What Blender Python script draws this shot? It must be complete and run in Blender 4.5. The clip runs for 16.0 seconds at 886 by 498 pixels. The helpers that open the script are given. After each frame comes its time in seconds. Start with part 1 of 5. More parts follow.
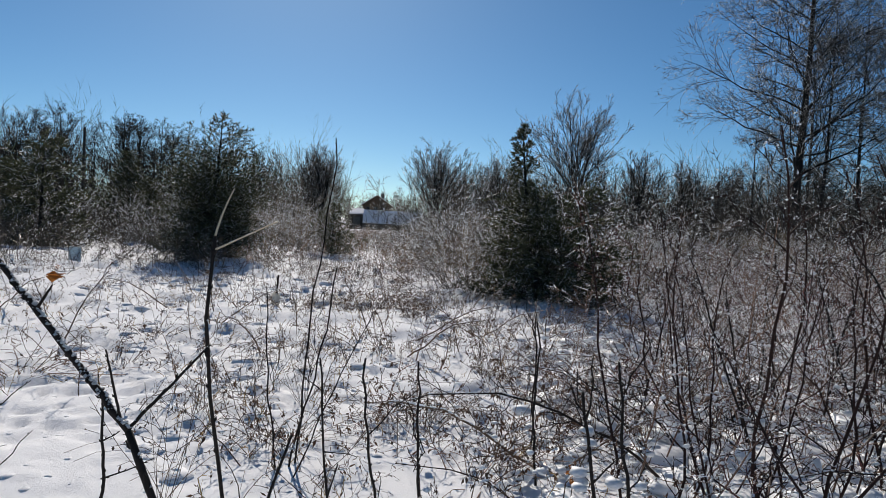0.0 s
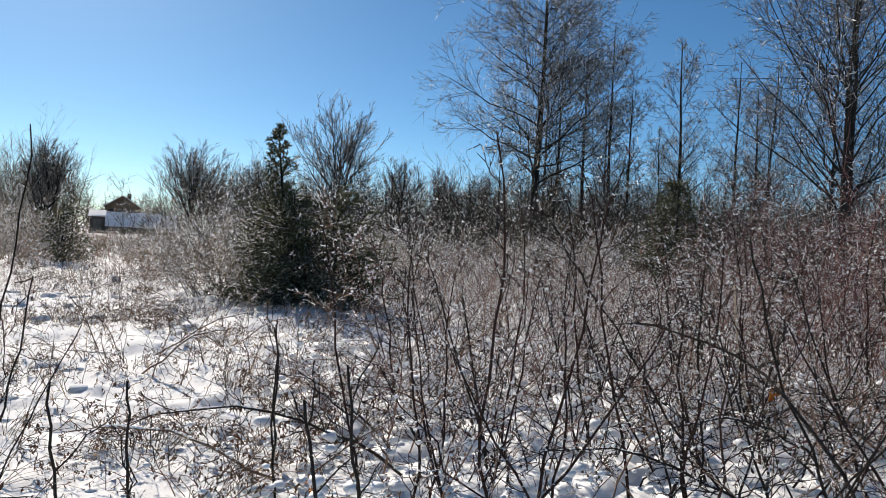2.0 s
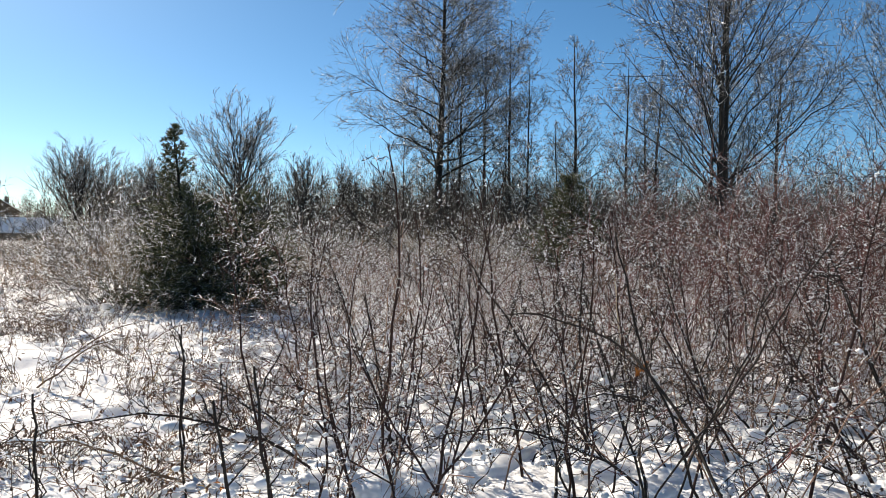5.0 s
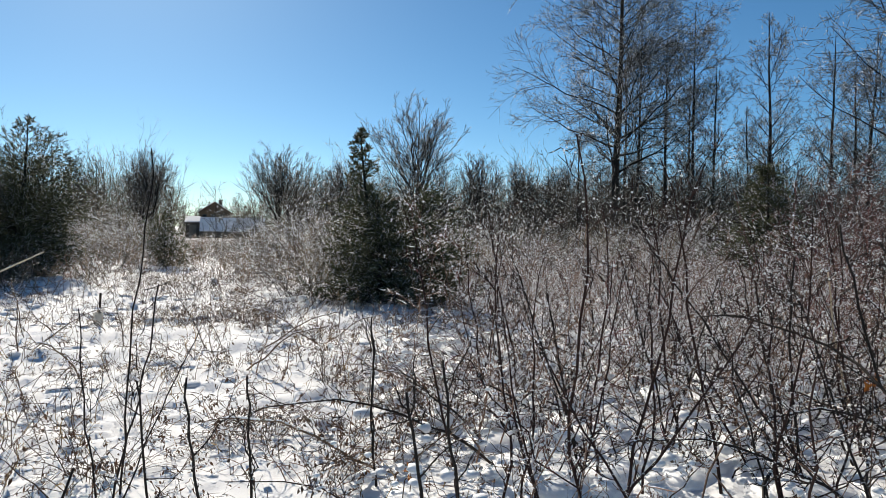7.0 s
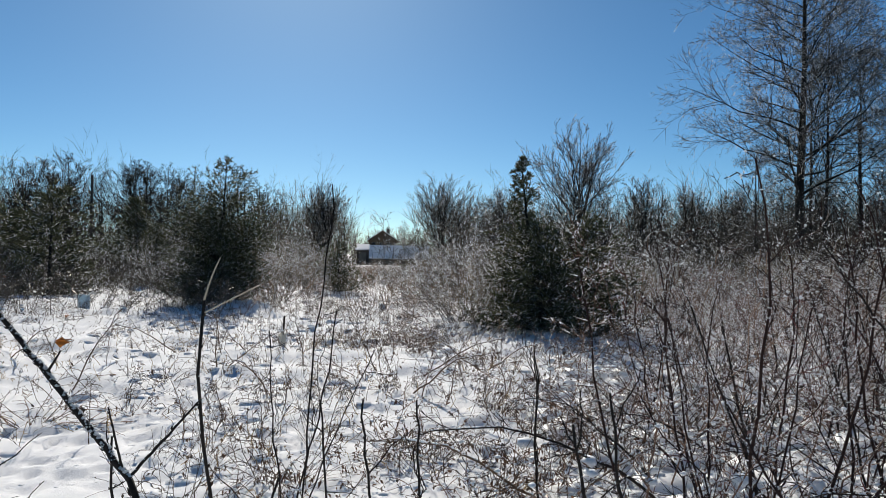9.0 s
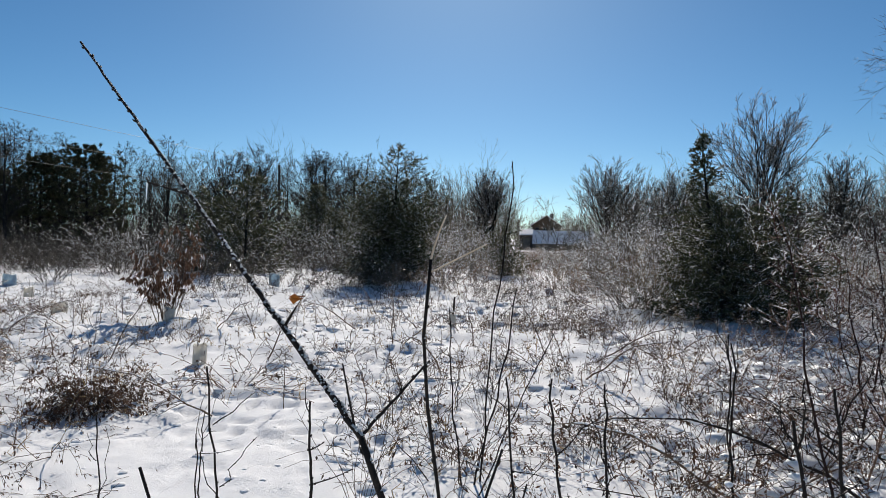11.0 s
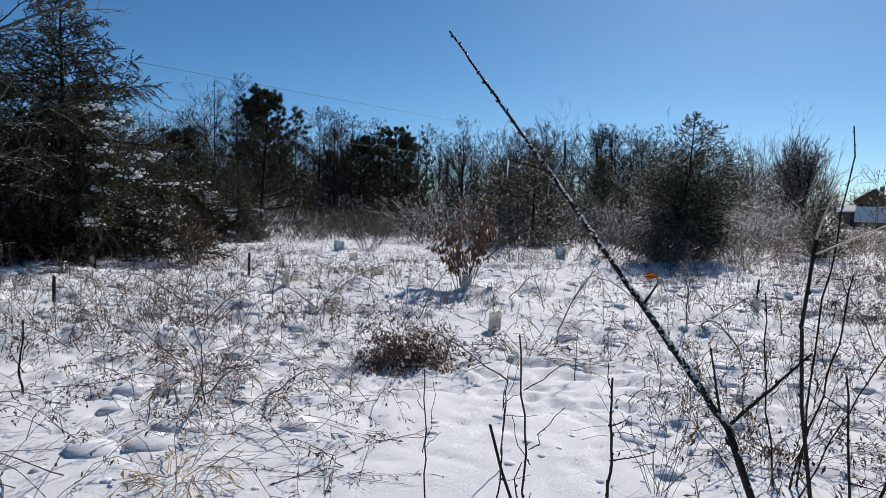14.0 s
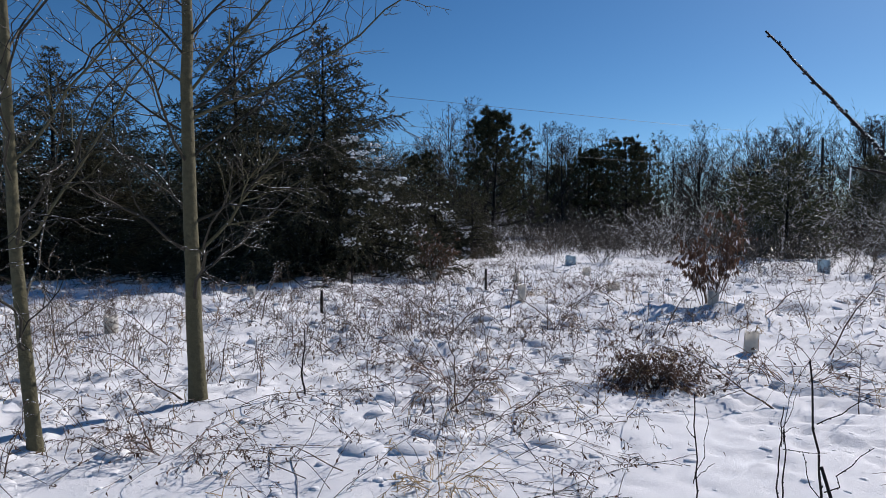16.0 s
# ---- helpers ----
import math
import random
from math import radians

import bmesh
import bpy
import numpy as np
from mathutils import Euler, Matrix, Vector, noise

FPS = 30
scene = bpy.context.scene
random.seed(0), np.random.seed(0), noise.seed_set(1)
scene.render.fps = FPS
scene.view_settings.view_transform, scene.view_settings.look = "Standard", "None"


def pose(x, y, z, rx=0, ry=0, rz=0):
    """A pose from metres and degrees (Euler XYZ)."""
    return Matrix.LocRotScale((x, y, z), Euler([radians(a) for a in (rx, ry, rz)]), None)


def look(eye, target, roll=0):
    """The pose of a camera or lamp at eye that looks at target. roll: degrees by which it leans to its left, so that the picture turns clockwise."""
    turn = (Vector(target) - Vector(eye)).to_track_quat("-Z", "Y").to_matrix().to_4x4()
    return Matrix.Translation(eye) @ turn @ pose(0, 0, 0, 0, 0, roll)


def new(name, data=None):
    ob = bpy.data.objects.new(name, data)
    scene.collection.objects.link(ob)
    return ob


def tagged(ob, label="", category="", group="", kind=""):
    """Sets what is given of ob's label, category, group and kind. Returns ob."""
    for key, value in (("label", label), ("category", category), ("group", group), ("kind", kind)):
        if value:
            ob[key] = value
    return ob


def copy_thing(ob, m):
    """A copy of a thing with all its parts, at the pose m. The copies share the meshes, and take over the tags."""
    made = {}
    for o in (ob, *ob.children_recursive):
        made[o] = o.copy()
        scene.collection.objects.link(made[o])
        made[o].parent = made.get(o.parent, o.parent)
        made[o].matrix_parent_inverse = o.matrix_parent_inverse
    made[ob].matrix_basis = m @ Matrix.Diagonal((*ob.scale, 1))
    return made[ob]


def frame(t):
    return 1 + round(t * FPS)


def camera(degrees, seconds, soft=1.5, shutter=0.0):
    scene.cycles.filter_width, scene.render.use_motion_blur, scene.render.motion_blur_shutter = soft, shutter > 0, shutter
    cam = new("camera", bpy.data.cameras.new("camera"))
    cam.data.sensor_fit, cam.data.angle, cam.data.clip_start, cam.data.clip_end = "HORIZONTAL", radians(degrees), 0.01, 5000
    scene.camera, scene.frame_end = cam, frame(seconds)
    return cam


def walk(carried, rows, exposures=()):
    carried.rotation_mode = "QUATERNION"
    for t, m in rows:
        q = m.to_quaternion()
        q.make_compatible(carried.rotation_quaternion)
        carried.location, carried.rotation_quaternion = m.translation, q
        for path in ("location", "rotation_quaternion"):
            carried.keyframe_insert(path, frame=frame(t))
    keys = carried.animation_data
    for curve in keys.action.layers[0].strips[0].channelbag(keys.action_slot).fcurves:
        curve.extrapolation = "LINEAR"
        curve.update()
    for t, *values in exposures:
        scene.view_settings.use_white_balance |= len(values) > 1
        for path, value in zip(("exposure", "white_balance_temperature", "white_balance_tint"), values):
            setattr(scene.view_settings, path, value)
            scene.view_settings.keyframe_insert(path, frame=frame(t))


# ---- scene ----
cam = camera(67.3, 16.0, soft=0.7)
PATH = [
    (0, (0.31, 0.366, 1.621), (0.454, 2.36, 1.541), 2.9),
    (0.5, (0.375, 0.398, 1.608), (0.721, 2.366, 1.526), 3.2),
    (1, (0.432, 0.429, 1.617), (0.97, 2.354, 1.551), 2.8),
    (1.5, (0.461, 0.414, 1.629), (1.166, 2.285, 1.588), 3.0),
    (2, (0.503, 0.437, 1.615), (1.317, 2.264, 1.581), 2.8),
    (2.5, (0.584, 0.469, 1.6), (1.545, 2.222, 1.551), 2.7),
    (3, (0.657, 0.47, 1.602), (1.727, 2.16, 1.56), 2.4),
    (3.2, (0.634, 0.46, 1.605), (1.752, 2.117, 1.554), 1.8),
    (5.3, (0.425, 0.15, 1.669), (1.448, 1.869, 1.632), 0.6),
    (5.5, (0.427, 0.167, 1.669), (1.365, 1.933, 1.632), 0.4),
    (6, (0.431, 0.213, 1.664), (1.234, 2.043, 1.607), 0.9),
    (6.5, (0.418, 0.234, 1.66), (1.1, 2.114, 1.602), 0.7),
    (7, (0.402, 0.279, 1.65), (0.993, 2.188, 1.592), 0.8),
    (7.5, (0.392, 0.254, 1.657), (0.836, 2.203, 1.612), 0.4),
    (8, (0.398, 0.244, 1.662), (0.685, 2.223, 1.639), 0.4),
    (8.5, (0.392, 0.231, 1.669), (0.599, 2.22, 1.688), 0.4),
    (10.8, (0.264, 0.336, 1.621), (-0.053, 2.311, 1.594), 1.2),
    (11, (0.257, 0.331, 1.619), (-0.106, 2.297, 1.585), 1.0),
    (11.5, (0.249, 0.339, 1.617), (-0.234, 2.279, 1.556), 0.7),
    (12, (0.232, 0.342, 1.618), (-0.396, 2.239, 1.541), 0.6),
    (12.5, (0.209, 0.332, 1.618), (-0.591, 2.163, 1.531), 1.2),
    (13, (0.195, 0.321, 1.616), (-0.703, 2.106, 1.517), 0.9),
    (13.5, (0.173, 0.311, 1.616), (-0.821, 2.042, 1.503), 1.3),
    (14, (0.144, 0.298, 1.618), (-0.983, 1.946, 1.489), 1.5),
    (14.5, (0.118, 0.262, 1.622), (-1.217, 1.746, 1.487), 1.1),
    (15, (0.086, 0.222, 1.62), (-1.398, 1.559, 1.512), 1.0),
    (15.5, (0.052, 0.224, 1.624), (-1.495, 1.488, 1.532), 0.8),
    (16, (0.033, 0.214, 1.628), (-1.578, 1.394, 1.536), -0.4),
]
walk(cam, [(t, look(eye, target, roll)) for t, eye, target, roll in PATH],
     [(0, -0.11, 6950, 12), (1.0, 0.23, 7150, 12), (2.5, 0.54, 7650, 12), (3.1, 0.72, 8000, 12), (5.5, 0.74, 7650, 11), (6.5, 0.46, 7450, 10), (7.2, 0.40, 7350, 9), (8.5, 0.16, 7100, 9), (11, 0.03, 7000, 11), (13.5, -0.01, 6700, 13), (15, -0.12, 6500, 14), (16, -0.12, 6450, 16)])

# ---- world, sun, exposure ----
SUN_AZ, SUN_EL = radians(-9), radians(33)
world = bpy.data.worlds.new("sky_world")
scene.world = world
world.use_nodes = True
wn = world.node_tree
sky = wn.nodes.new("ShaderNodeTexSky")
sky.sky_type = "NISHITA"
sky.sun_disc = False
sky.sun_elevation, sky.sun_rotation = SUN_EL, SUN_AZ
sky.altitude, sky.air_density, sky.dust_density, sky.ozone_density = 300, 0.7, 0.27, 4.0
vivid = wn.nodes.new("ShaderNodeHueSaturation")
vivid.inputs["Saturation"].default_value = 1.12
tint = wn.nodes.new("ShaderNodeMix")
tint.data_type, tint.blend_type = "RGBA", "MULTIPLY"
tint.inputs["Factor"].default_value, tint.inputs["B"].default_value = 1.0, (0.82, 1.02, 1.06, 1)
wn.links.new(sky.outputs[0], tint.inputs["A"])
wn.links.new(tint.outputs["Result"], vivid.inputs["Color"])
wn.links.new(vivid.outputs[0], wn.nodes["Background"].inputs[0])
wn.nodes["Background"].inputs[1].default_value = 0.083
sun = new("sun", bpy.data.lights.new("sun", "SUN"))
sun.data.energy, sun.data.angle, sun.data.color = 4.75, radians(0.53), (1.0, 0.965, 0.91)
sun.matrix_world = look((50 * math.sin(SUN_AZ) * math.cos(SUN_EL), 50 * math.cos(SUN_AZ) * math.cos(SUN_EL), 50 * math.sin(SUN_EL)), (0, 0, 0))

rng = np.random.default_rng(7)


# ---- materials ----
def material(name):
    m = bpy.data.materials.new(name)
    m.use_nodes = True
    t = m.node_tree
    return m, t, t.nodes["Principled BSDF"]


def noise_node(t, scale, detail=4.0, rough=0.6):
    n = t.nodes.new("ShaderNodeTexNoise")
    n.inputs["Scale"].default_value, n.inputs["Detail"].default_value, n.inputs["Roughness"].default_value = scale, detail, rough
    c = t.nodes.new("ShaderNodeTexCoord")
    t.links.new(c.outputs["Object"], n.inputs["Vector"])
    return n


def ramp(t, source, stops):
    r = t.nodes.new("ShaderNodeValToRGB")
    e = r.color_ramp.elements
    while len(e) < len(stops):
        e.new(0.5)
    for el, (p, c) in zip(e, stops):
        el.position, el.color = p, (*c, 1) if len(c) == 3 else c
    t.links.new(source, r.inputs[0])
    return r


def mix_colour(t, fac, a, b, mode="MIX"):
    m = t.nodes.new("ShaderNodeMix")
    m.data_type, m.blend_type = "RGBA", mode
    for socket, v in ((m.inputs["Factor"], fac), (m.inputs["A"], a), (m.inputs["B"], b)):
        if hasattr(v, "links"):
            t.links.new(v, socket)
        else:
            socket.default_value = v if isinstance(v, float) else (*v, 1)
    return m.outputs["Result"]


def math_node(t, op, a, b=0.0):
    m = t.nodes.new("ShaderNodeMath")
    m.operation = op
    for socket, v in ((m.inputs[0], a), (m.inputs[1], b)):
        if hasattr(v, "links"):
            t.links.new(v, socket)
        else:
            socket.default_value = v
    return m.outputs[0]


def add_bump(t, bsdf, height, strength, distance):
    b = t.nodes.new("ShaderNodeBump")
    b.inputs["Strength"].default_value, b.inputs["Distance"].default_value = strength, distance
    t.links.new(height, b.inputs["Height"])
    t.links.new(b.outputs[0], bsdf.inputs["Normal"])


def plant_mat(name, dark, light, rough=0.55, ice=0.5, frost=0.3, grain=30.0, thin=0.0, speck=34.0, relief=0.004):
    """Bark, stalk or leaf: two tones by piece and by grain, a coat of ice, snow caught on the upper sides."""
    m, t, b = material(name)
    geo = t.nodes.new("ShaderNodeNewGeometry")
    n = noise_node(t, grain)
    mixf = math_node(t, "ADD", math_node(t, "MULTIPLY", geo.outputs["Random Per Island"], 0.6), math_node(t, "MULTIPLY", n.outputs[0], 0.5))
    col = mix_colour(t, ramp(t, mixf, [(0.15, (0, 0, 0)), (0.85, (1, 1, 1))]).outputs[0], dark, light)
    sep = t.nodes.new("ShaderNodeSeparateXYZ")
    t.links.new(geo.outputs["Normal"], sep.inputs[0])
    n2 = noise_node(t, speck, 3.0)
    cover = math_node(t, "ADD", math_node(t, "MULTIPLY", sep.outputs[2], 0.5), n2.outputs[0])
    top = ramp(t, cover, [(1.02 - 0.5 * frost, (0, 0, 0)), (1.12 - 0.5 * frost, (1, 1, 1))]).outputs[0]
    col = mix_colour(t, top, col, (0.82, 0.84, 0.87))
    t.links.new(col, b.inputs["Base Color"])
    b.inputs["Roughness"].default_value = rough
    b.inputs["Coat Weight"].default_value, b.inputs["Coat Roughness"].default_value = ice * 0.5, 0.25
    b.inputs["Coat IOR"].default_value = 1.31
    b.inputs["Specular IOR Level"].default_value = 0.5 if ice > 0.6 else 0.2
    add_bump(t, b, n.outputs[0], 0.4 if relief < 0.005 else 0.9, relief)
    if thin:
        tr = t.nodes.new("ShaderNodeBsdfTranslucent")
        t.links.new(col, tr.inputs[0])
        ms = t.nodes.new("ShaderNodeMixShader")
        ms.inputs[0].default_value = thin
        t.links.new(b.outputs[0], ms.inputs[1])
        t.links.new(tr.outputs[0], ms.inputs[2])
        t.links.new(ms.outputs[0], t.nodes["Material Output"].inputs[0])
    return m


def snow_mat():
    m, t, b = material("snow")
    n = noise_node(t, 1.3, 5.0)
    n2 = noise_node(t, 45.0, 5.0, 0.7)
    n3 = noise_node(t, 320.0, 2.0, 0.7)
    col = ramp(t, n.outputs[0], [(0.3, (0.80, 0.815, 0.84)), (0.7, (0.87, 0.875, 0.885))]).outputs[0]
    t.links.new(col, b.inputs["Base Color"])
    b.inputs["Roughness"].default_value = 0.7
    b.inputs["Specular IOR Level"].default_value = 0.05
    h = math_node(t, "ADD", n2.outputs[0], math_node(t, "MULTIPLY", n3.outputs[0], 0.35))
    add_bump(t, b, h, 0.5, 0.02)
    return m


def plain_mat(name, dark, light, rough=0.7, scale=8.0, bump=0.3, metal=0.0):
    m, t, b = material(name)
    n = noise_node(t, scale, 6.0)
    t.links.new(ramp(t, n.outputs[0], [(0.3, dark), (0.7, light)]).outputs[0], b.inputs["Base Color"])
    b.inputs["Roughness"].default_value, b.inputs["Metallic"].default_value = rough, metal
    add_bump(t, b, noise_node(t, scale * 6).outputs[0], bump, 0.01)
    return m


SNOW = snow_mat()
CLUMP = plain_mat("lodged_snow", (0.80, 0.82, 0.85), (0.88, 0.89, 0.90), 0.5, 20.0)
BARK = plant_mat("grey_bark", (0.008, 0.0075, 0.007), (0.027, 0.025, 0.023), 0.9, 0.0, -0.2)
TWIG = plant_mat("iced_twig", (0.034, 0.030, 0.028), (0.16, 0.146, 0.134), 0.5, 0.35, 0.0, thin=0.1)
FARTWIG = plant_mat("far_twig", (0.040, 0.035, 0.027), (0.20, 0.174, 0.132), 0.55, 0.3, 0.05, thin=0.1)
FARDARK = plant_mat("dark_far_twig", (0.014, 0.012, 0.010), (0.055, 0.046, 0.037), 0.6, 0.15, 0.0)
ICE = plant_mat("glazed_ice", (0.66, 0.69, 0.74), (0.86, 0.88, 0.91), 0.25, 1.0, 0.0, thin=0.6)
YOUNG = plant_mat("olive_bark", (0.036, 0.033, 0.018), (0.15, 0.135, 0.078), 0.8, 0.0, -0.2, 26.0, relief=0.02)
CANE = plant_mat("red_cane", (0.030, 0.012, 0.012), (0.21, 0.080, 0.070), 0.55, 0.25, 0.1)
CANE_TAN = plant_mat("tan_cane", (0.045, 0.027, 0.021), (0.34, 0.215, 0.155), 0.55, 0.25, 0.1, thin=0.25)
SCRUB = plant_mat("pale_scrub", (0.045, 0.036, 0.026), (0.30, 0.24, 0.17), 0.5, 0.4, 0.2, thin=0.25)
DARKCANE = plant_mat("dark_cane", (0.007, 0.004, 0.0035), (0.046, 0.022, 0.018), 0.8, 0.05, 0.18)
WEED = plant_mat("dry_weed", (0.034, 0.023, 0.017), (0.165, 0.11, 0.075), 0.65, 0.2, 0.22)
STRAW = plant_mat("straw", (0.30, 0.20, 0.09), (0.55, 0.40, 0.20), 0.6, 0.4, 0.15, thin=0.2)
DEADLEAF = plant_mat("dead_leaf", (0.052, 0.029, 0.020), (0.165, 0.092, 0.058), 0.7, 0.2, 0.0, thin=0.25)
ORANGELEAF = plant_mat("orange_leaf", (0.22, 0.07, 0.02), (0.40, 0.15, 0.03), 0.6, 0.4, 0.0, thin=0.4)
DARKSTEM = plant_mat("dark_stem", (0.006, 0.005, 0.004), (0.026, 0.019, 0.016), 0.75, 0.08, 0.0, 60.0)
PALESTEM = plant_mat("pale_stem", (0.35, 0.27, 0.18), (0.6, 0.5, 0.36), 0.6, 0.5, 0.2)
JUNIPER = plant_mat("juniper_needle", (0.013, 0.017, 0.010), (0.115, 0.122, 0.066), 0.6, 0.2, 0.05, 8.0, thin=0.2)
SPRUCE = plant_mat("spruce_needle", (0.022, 0.024, 0.014), (0.105, 0.098, 0.055), 0.65, 0.15, 0.0, 8.0, thin=0.18)
PINE = plant_mat("pine_needle", (0.018, 0.022, 0.011), (0.070, 0.070, 0.034), 0.65, 0.15, 0.02, 8.0, thin=0.12)


# ---- mesh helpers ----
class Soup:
    """Collects pieces as arrays and turns them into one mesh."""

    def __init__(self):
        self.v, self.f, self.n = [], [], 0

    def add(self, verts, faces, mat=0):
        self.v.append(np.asarray(verts, dtype=np.float64).reshape(-1, 3))
        self.f.append((np.asarray(faces, dtype=np.int64) + self.n, mat))
        self.n += len(self.v[-1])

    def mesh(self, name, mats, smooth=True):
        me = bpy.data.meshes.new(name)
        verts = np.concatenate(self.v)
        loops = np.concatenate([f.ravel() for f, _ in self.f])
        sizes = np.concatenate([np.full(len(f), f.shape[1]) for f, _ in self.f])
        idx = np.concatenate([np.full(len(f), k) for f, k in self.f])
        me.vertices.add(len(verts))
        me.vertices.foreach_set("co", verts.ravel())
        me.loops.add(len(loops))
        me.loops.foreach_set("vertex_index", loops)
        me.polygons.add(len(sizes))
        me.polygons.foreach_set("loop_start", np.concatenate([[0], np.cumsum(sizes)[:-1]]))
        me.polygons.foreach_set("loop_total", sizes)
        me.polygons.foreach_set("material_index", idx)
        me.polygons.foreach_set("use_smooth", np.full(len(sizes), smooth))
        for m in mats:
            me.materials.append(m)
        me.update(calc_edges=True)
        return me


def unit(a):
    return a / np.maximum(np.linalg.norm(a, axis=-1, keepdims=True), 1e-9)


def tubes(s, P, R, n=3, mat=0, cap=False):
    """Tapered tubes along N paths of S points each."""
    P, R = np.asarray(P, float), np.asarray(R, float)
    N, S = P.shape[:2]
    d = unit(P[:, -1] - P[:, 0])
    ref = np.where(np.abs(d[:, 2:3]) > 0.9, [[1.0, 0.2, 0.0]], [[0.0, 0.0, 1.0]])
    u = unit(np.cross(d, ref))
    w = np.cross(d, u)
    a = np.arange(n) * 2 * np.pi / n
    ring = np.cos(a)[None, :, None] * u[:, None] + np.sin(a)[None, :, None] * w[:, None]
    V = P[:, :, None] + R[:, :, None, None] * ring[:, None]
    base = np.arange(N)[:, None, None] * S * n + np.arange(S - 1)[None, :, None] * n
    k, k2 = np.arange(n)[None, None], ((np.arange(n) + 1) % n)[None, None]
    F = np.stack([base + k, base + k2, base + n + k2, base + n + k], axis=-1)
    s.add(V, F.reshape(-1, 4), mat)
    if cap:
        top = np.arange(N)[:, None] * S * n + (S - 1) * n + np.arange(n)[None]
        s.f.append((top + s.n - N * S * n, mat))


def ribbons(s, P, R, mat=0):
    """Fine twigs too thin to show a round section, one strip each."""
    P, R = np.asarray(P, float), np.asarray(R, float)
    N, S = P.shape[:2]
    side = unit(np.cross(P[:, -1] - P[:, 0], rng.normal(size=(N, 3))))
    off = side[:, None] * R[:, :, None]
    V = np.stack([P - off, P + off], axis=2)
    base = np.arange(N)[:, None] * S * 2 + np.arange(S - 1)[None] * 2
    s.add(V, np.stack([base, base + 1, base + 3, base + 2], axis=-1).reshape(-1, 4), mat)


def spikes(s, P, R, mat=0):
    """The finest twigs, one tapering blade each from the first point of a path to its last."""
    P, R = np.asarray(P, float), np.asarray(R, float)
    N = len(P)
    a, b = P[:, 0], P[:, -1]
    off = unit(np.cross(b - a, rng.normal(size=(N, 3)))) * R[:, :1]
    s.add(np.stack([a - off, a + off, b], axis=1), np.arange(N * 3).reshape(N, 3), mat)


def glazed(s, P, R, mat, ice, share, draw):
    """Draws twigs, a share of them carrying short sheaths of ice."""
    draw(s, P, R, mat)
    for _ in range(2):
        q = rng.random(len(P)) < share
        if q.any():
            a, way = P[q, 0], P[q, -1] - P[q, 0]
            u = rng.uniform(0.05, 0.7, (q.sum(), 1))
            spikes(s, np.stack([a + way * u, a + way * (u + 0.32)], axis=1), np.repeat(R[q, :1], 2, axis=1) * 1.35, ice)


def blades(s, C, D, length, width, mat=0):
    """Flat pointed needles' sprays from C along D."""
    C, D = np.asarray(C, float), unit(np.asarray(D, float))
    N = len(C)
    side = unit(np.cross(D, rng.normal(size=(N, 3)))) * np.broadcast_to(width, N)[:, None]
    s.add(np.stack([C - side, C + side, C + D * np.broadcast_to(length, N)[:, None]], axis=1), np.arange(N * 3).reshape(N, 3), mat)


def leaves(s, C, D, length, width, mat=0, fold=0.25):
    """Small folded blades from C along D."""
    C, D = np.asarray(C, float), unit(np.asarray(D, float))
    N = len(C)
    side = unit(np.cross(D, rng.normal(size=(N, 3))))
    up = np.cross(side, D)
    L, W = np.broadcast_to(length, N)[:, None], np.broadcast_to(width, N)[:, None]
    mid = C + D * L * 0.45
    V = np.stack([C, mid + side * W + up * W * fold, C + D * L, mid - side * W + up * W * fold], axis=1)
    s.add(V, np.arange(N * 4).reshape(N, 4), mat)


def beads(s, C, r, mat=0, squash=0.8):
    """Small eight-sided drops and clumps."""
    C = np.asarray(C, float)
    N = len(C)
    o = np.array([[1, 0, 0], [0, 1, 0], [-1, 0, 0], [0, -1, 0], [0, 0, squash], [0, 0, -squash]], float)
    V = C[:, None] + o[None] * np.broadcast_to(r, N)[:, None, None] * rng.uniform(0.7, 1.3, (N, 6, 1))
    f = np.array([[0, 1, 4], [1, 2, 4], [2, 3, 4], [3, 0, 4], [1, 0, 5], [2, 1, 5], [3, 2, 5], [0, 3, 5]])
    s.add(V, (np.arange(N)[:, None, None] * 6 + f[None]).reshape(-1, 3), mat)


def lumps(s, C, r, mat=0, squash=0.6):
    """Rounded lumps of lodged snow, each a small uneven dome."""
    C = np.asarray(C, float)
    N = len(C)
    a = np.arange(8) * np.pi / 4
    rows = [(0.55, -0.7), (1.0, -0.1), (0.75, 0.55)]
    pts = [[math.cos(x) * q, math.sin(x) * q, z * squash] for q, z in rows for x in a] + [[0, 0, 0.85 * squash], [0, 0, -0.9 * squash]]
    V = C[:, None] + np.array(pts)[None] * np.broadcast_to(r, N)[:, None, None] * rng.uniform(0.8, 1.2, (N, 26, 1))
    q = [[i * 8 + k, i * 8 + (k + 1) % 8, i * 8 + 8 + (k + 1) % 8, i * 8 + 8 + k] for i in range(2) for k in range(8)]
    t = [[16 + k, 16 + (k + 1) % 8, 24] for k in range(8)] + [[(k + 1) % 8, k, 25] for k in range(8)]
    off = np.arange(N)[:, None, None] * 26
    s.add(V, (off + np.array(q)[None]).reshape(-1, 4), mat)
    s.f.append(((off + np.array(t)[None]).reshape(-1, 3) + s.n - N * 26, mat))


def along(P, R, idx, t):
    """Points, tangents and radii at the fractions t of the paths idx."""
    S = P.shape[1]
    x = t * (S - 1)
    k = np.minimum(x.astype(int), S - 2)
    f = (x - k)[:, None]
    a, b = P[idx, k], P[idx, k + 1]
    ra, rb = R[idx, k], R[idx, k + 1]
    return a + (b - a) * f, unit(b - a), ra + (rb - ra) * f[:, 0]


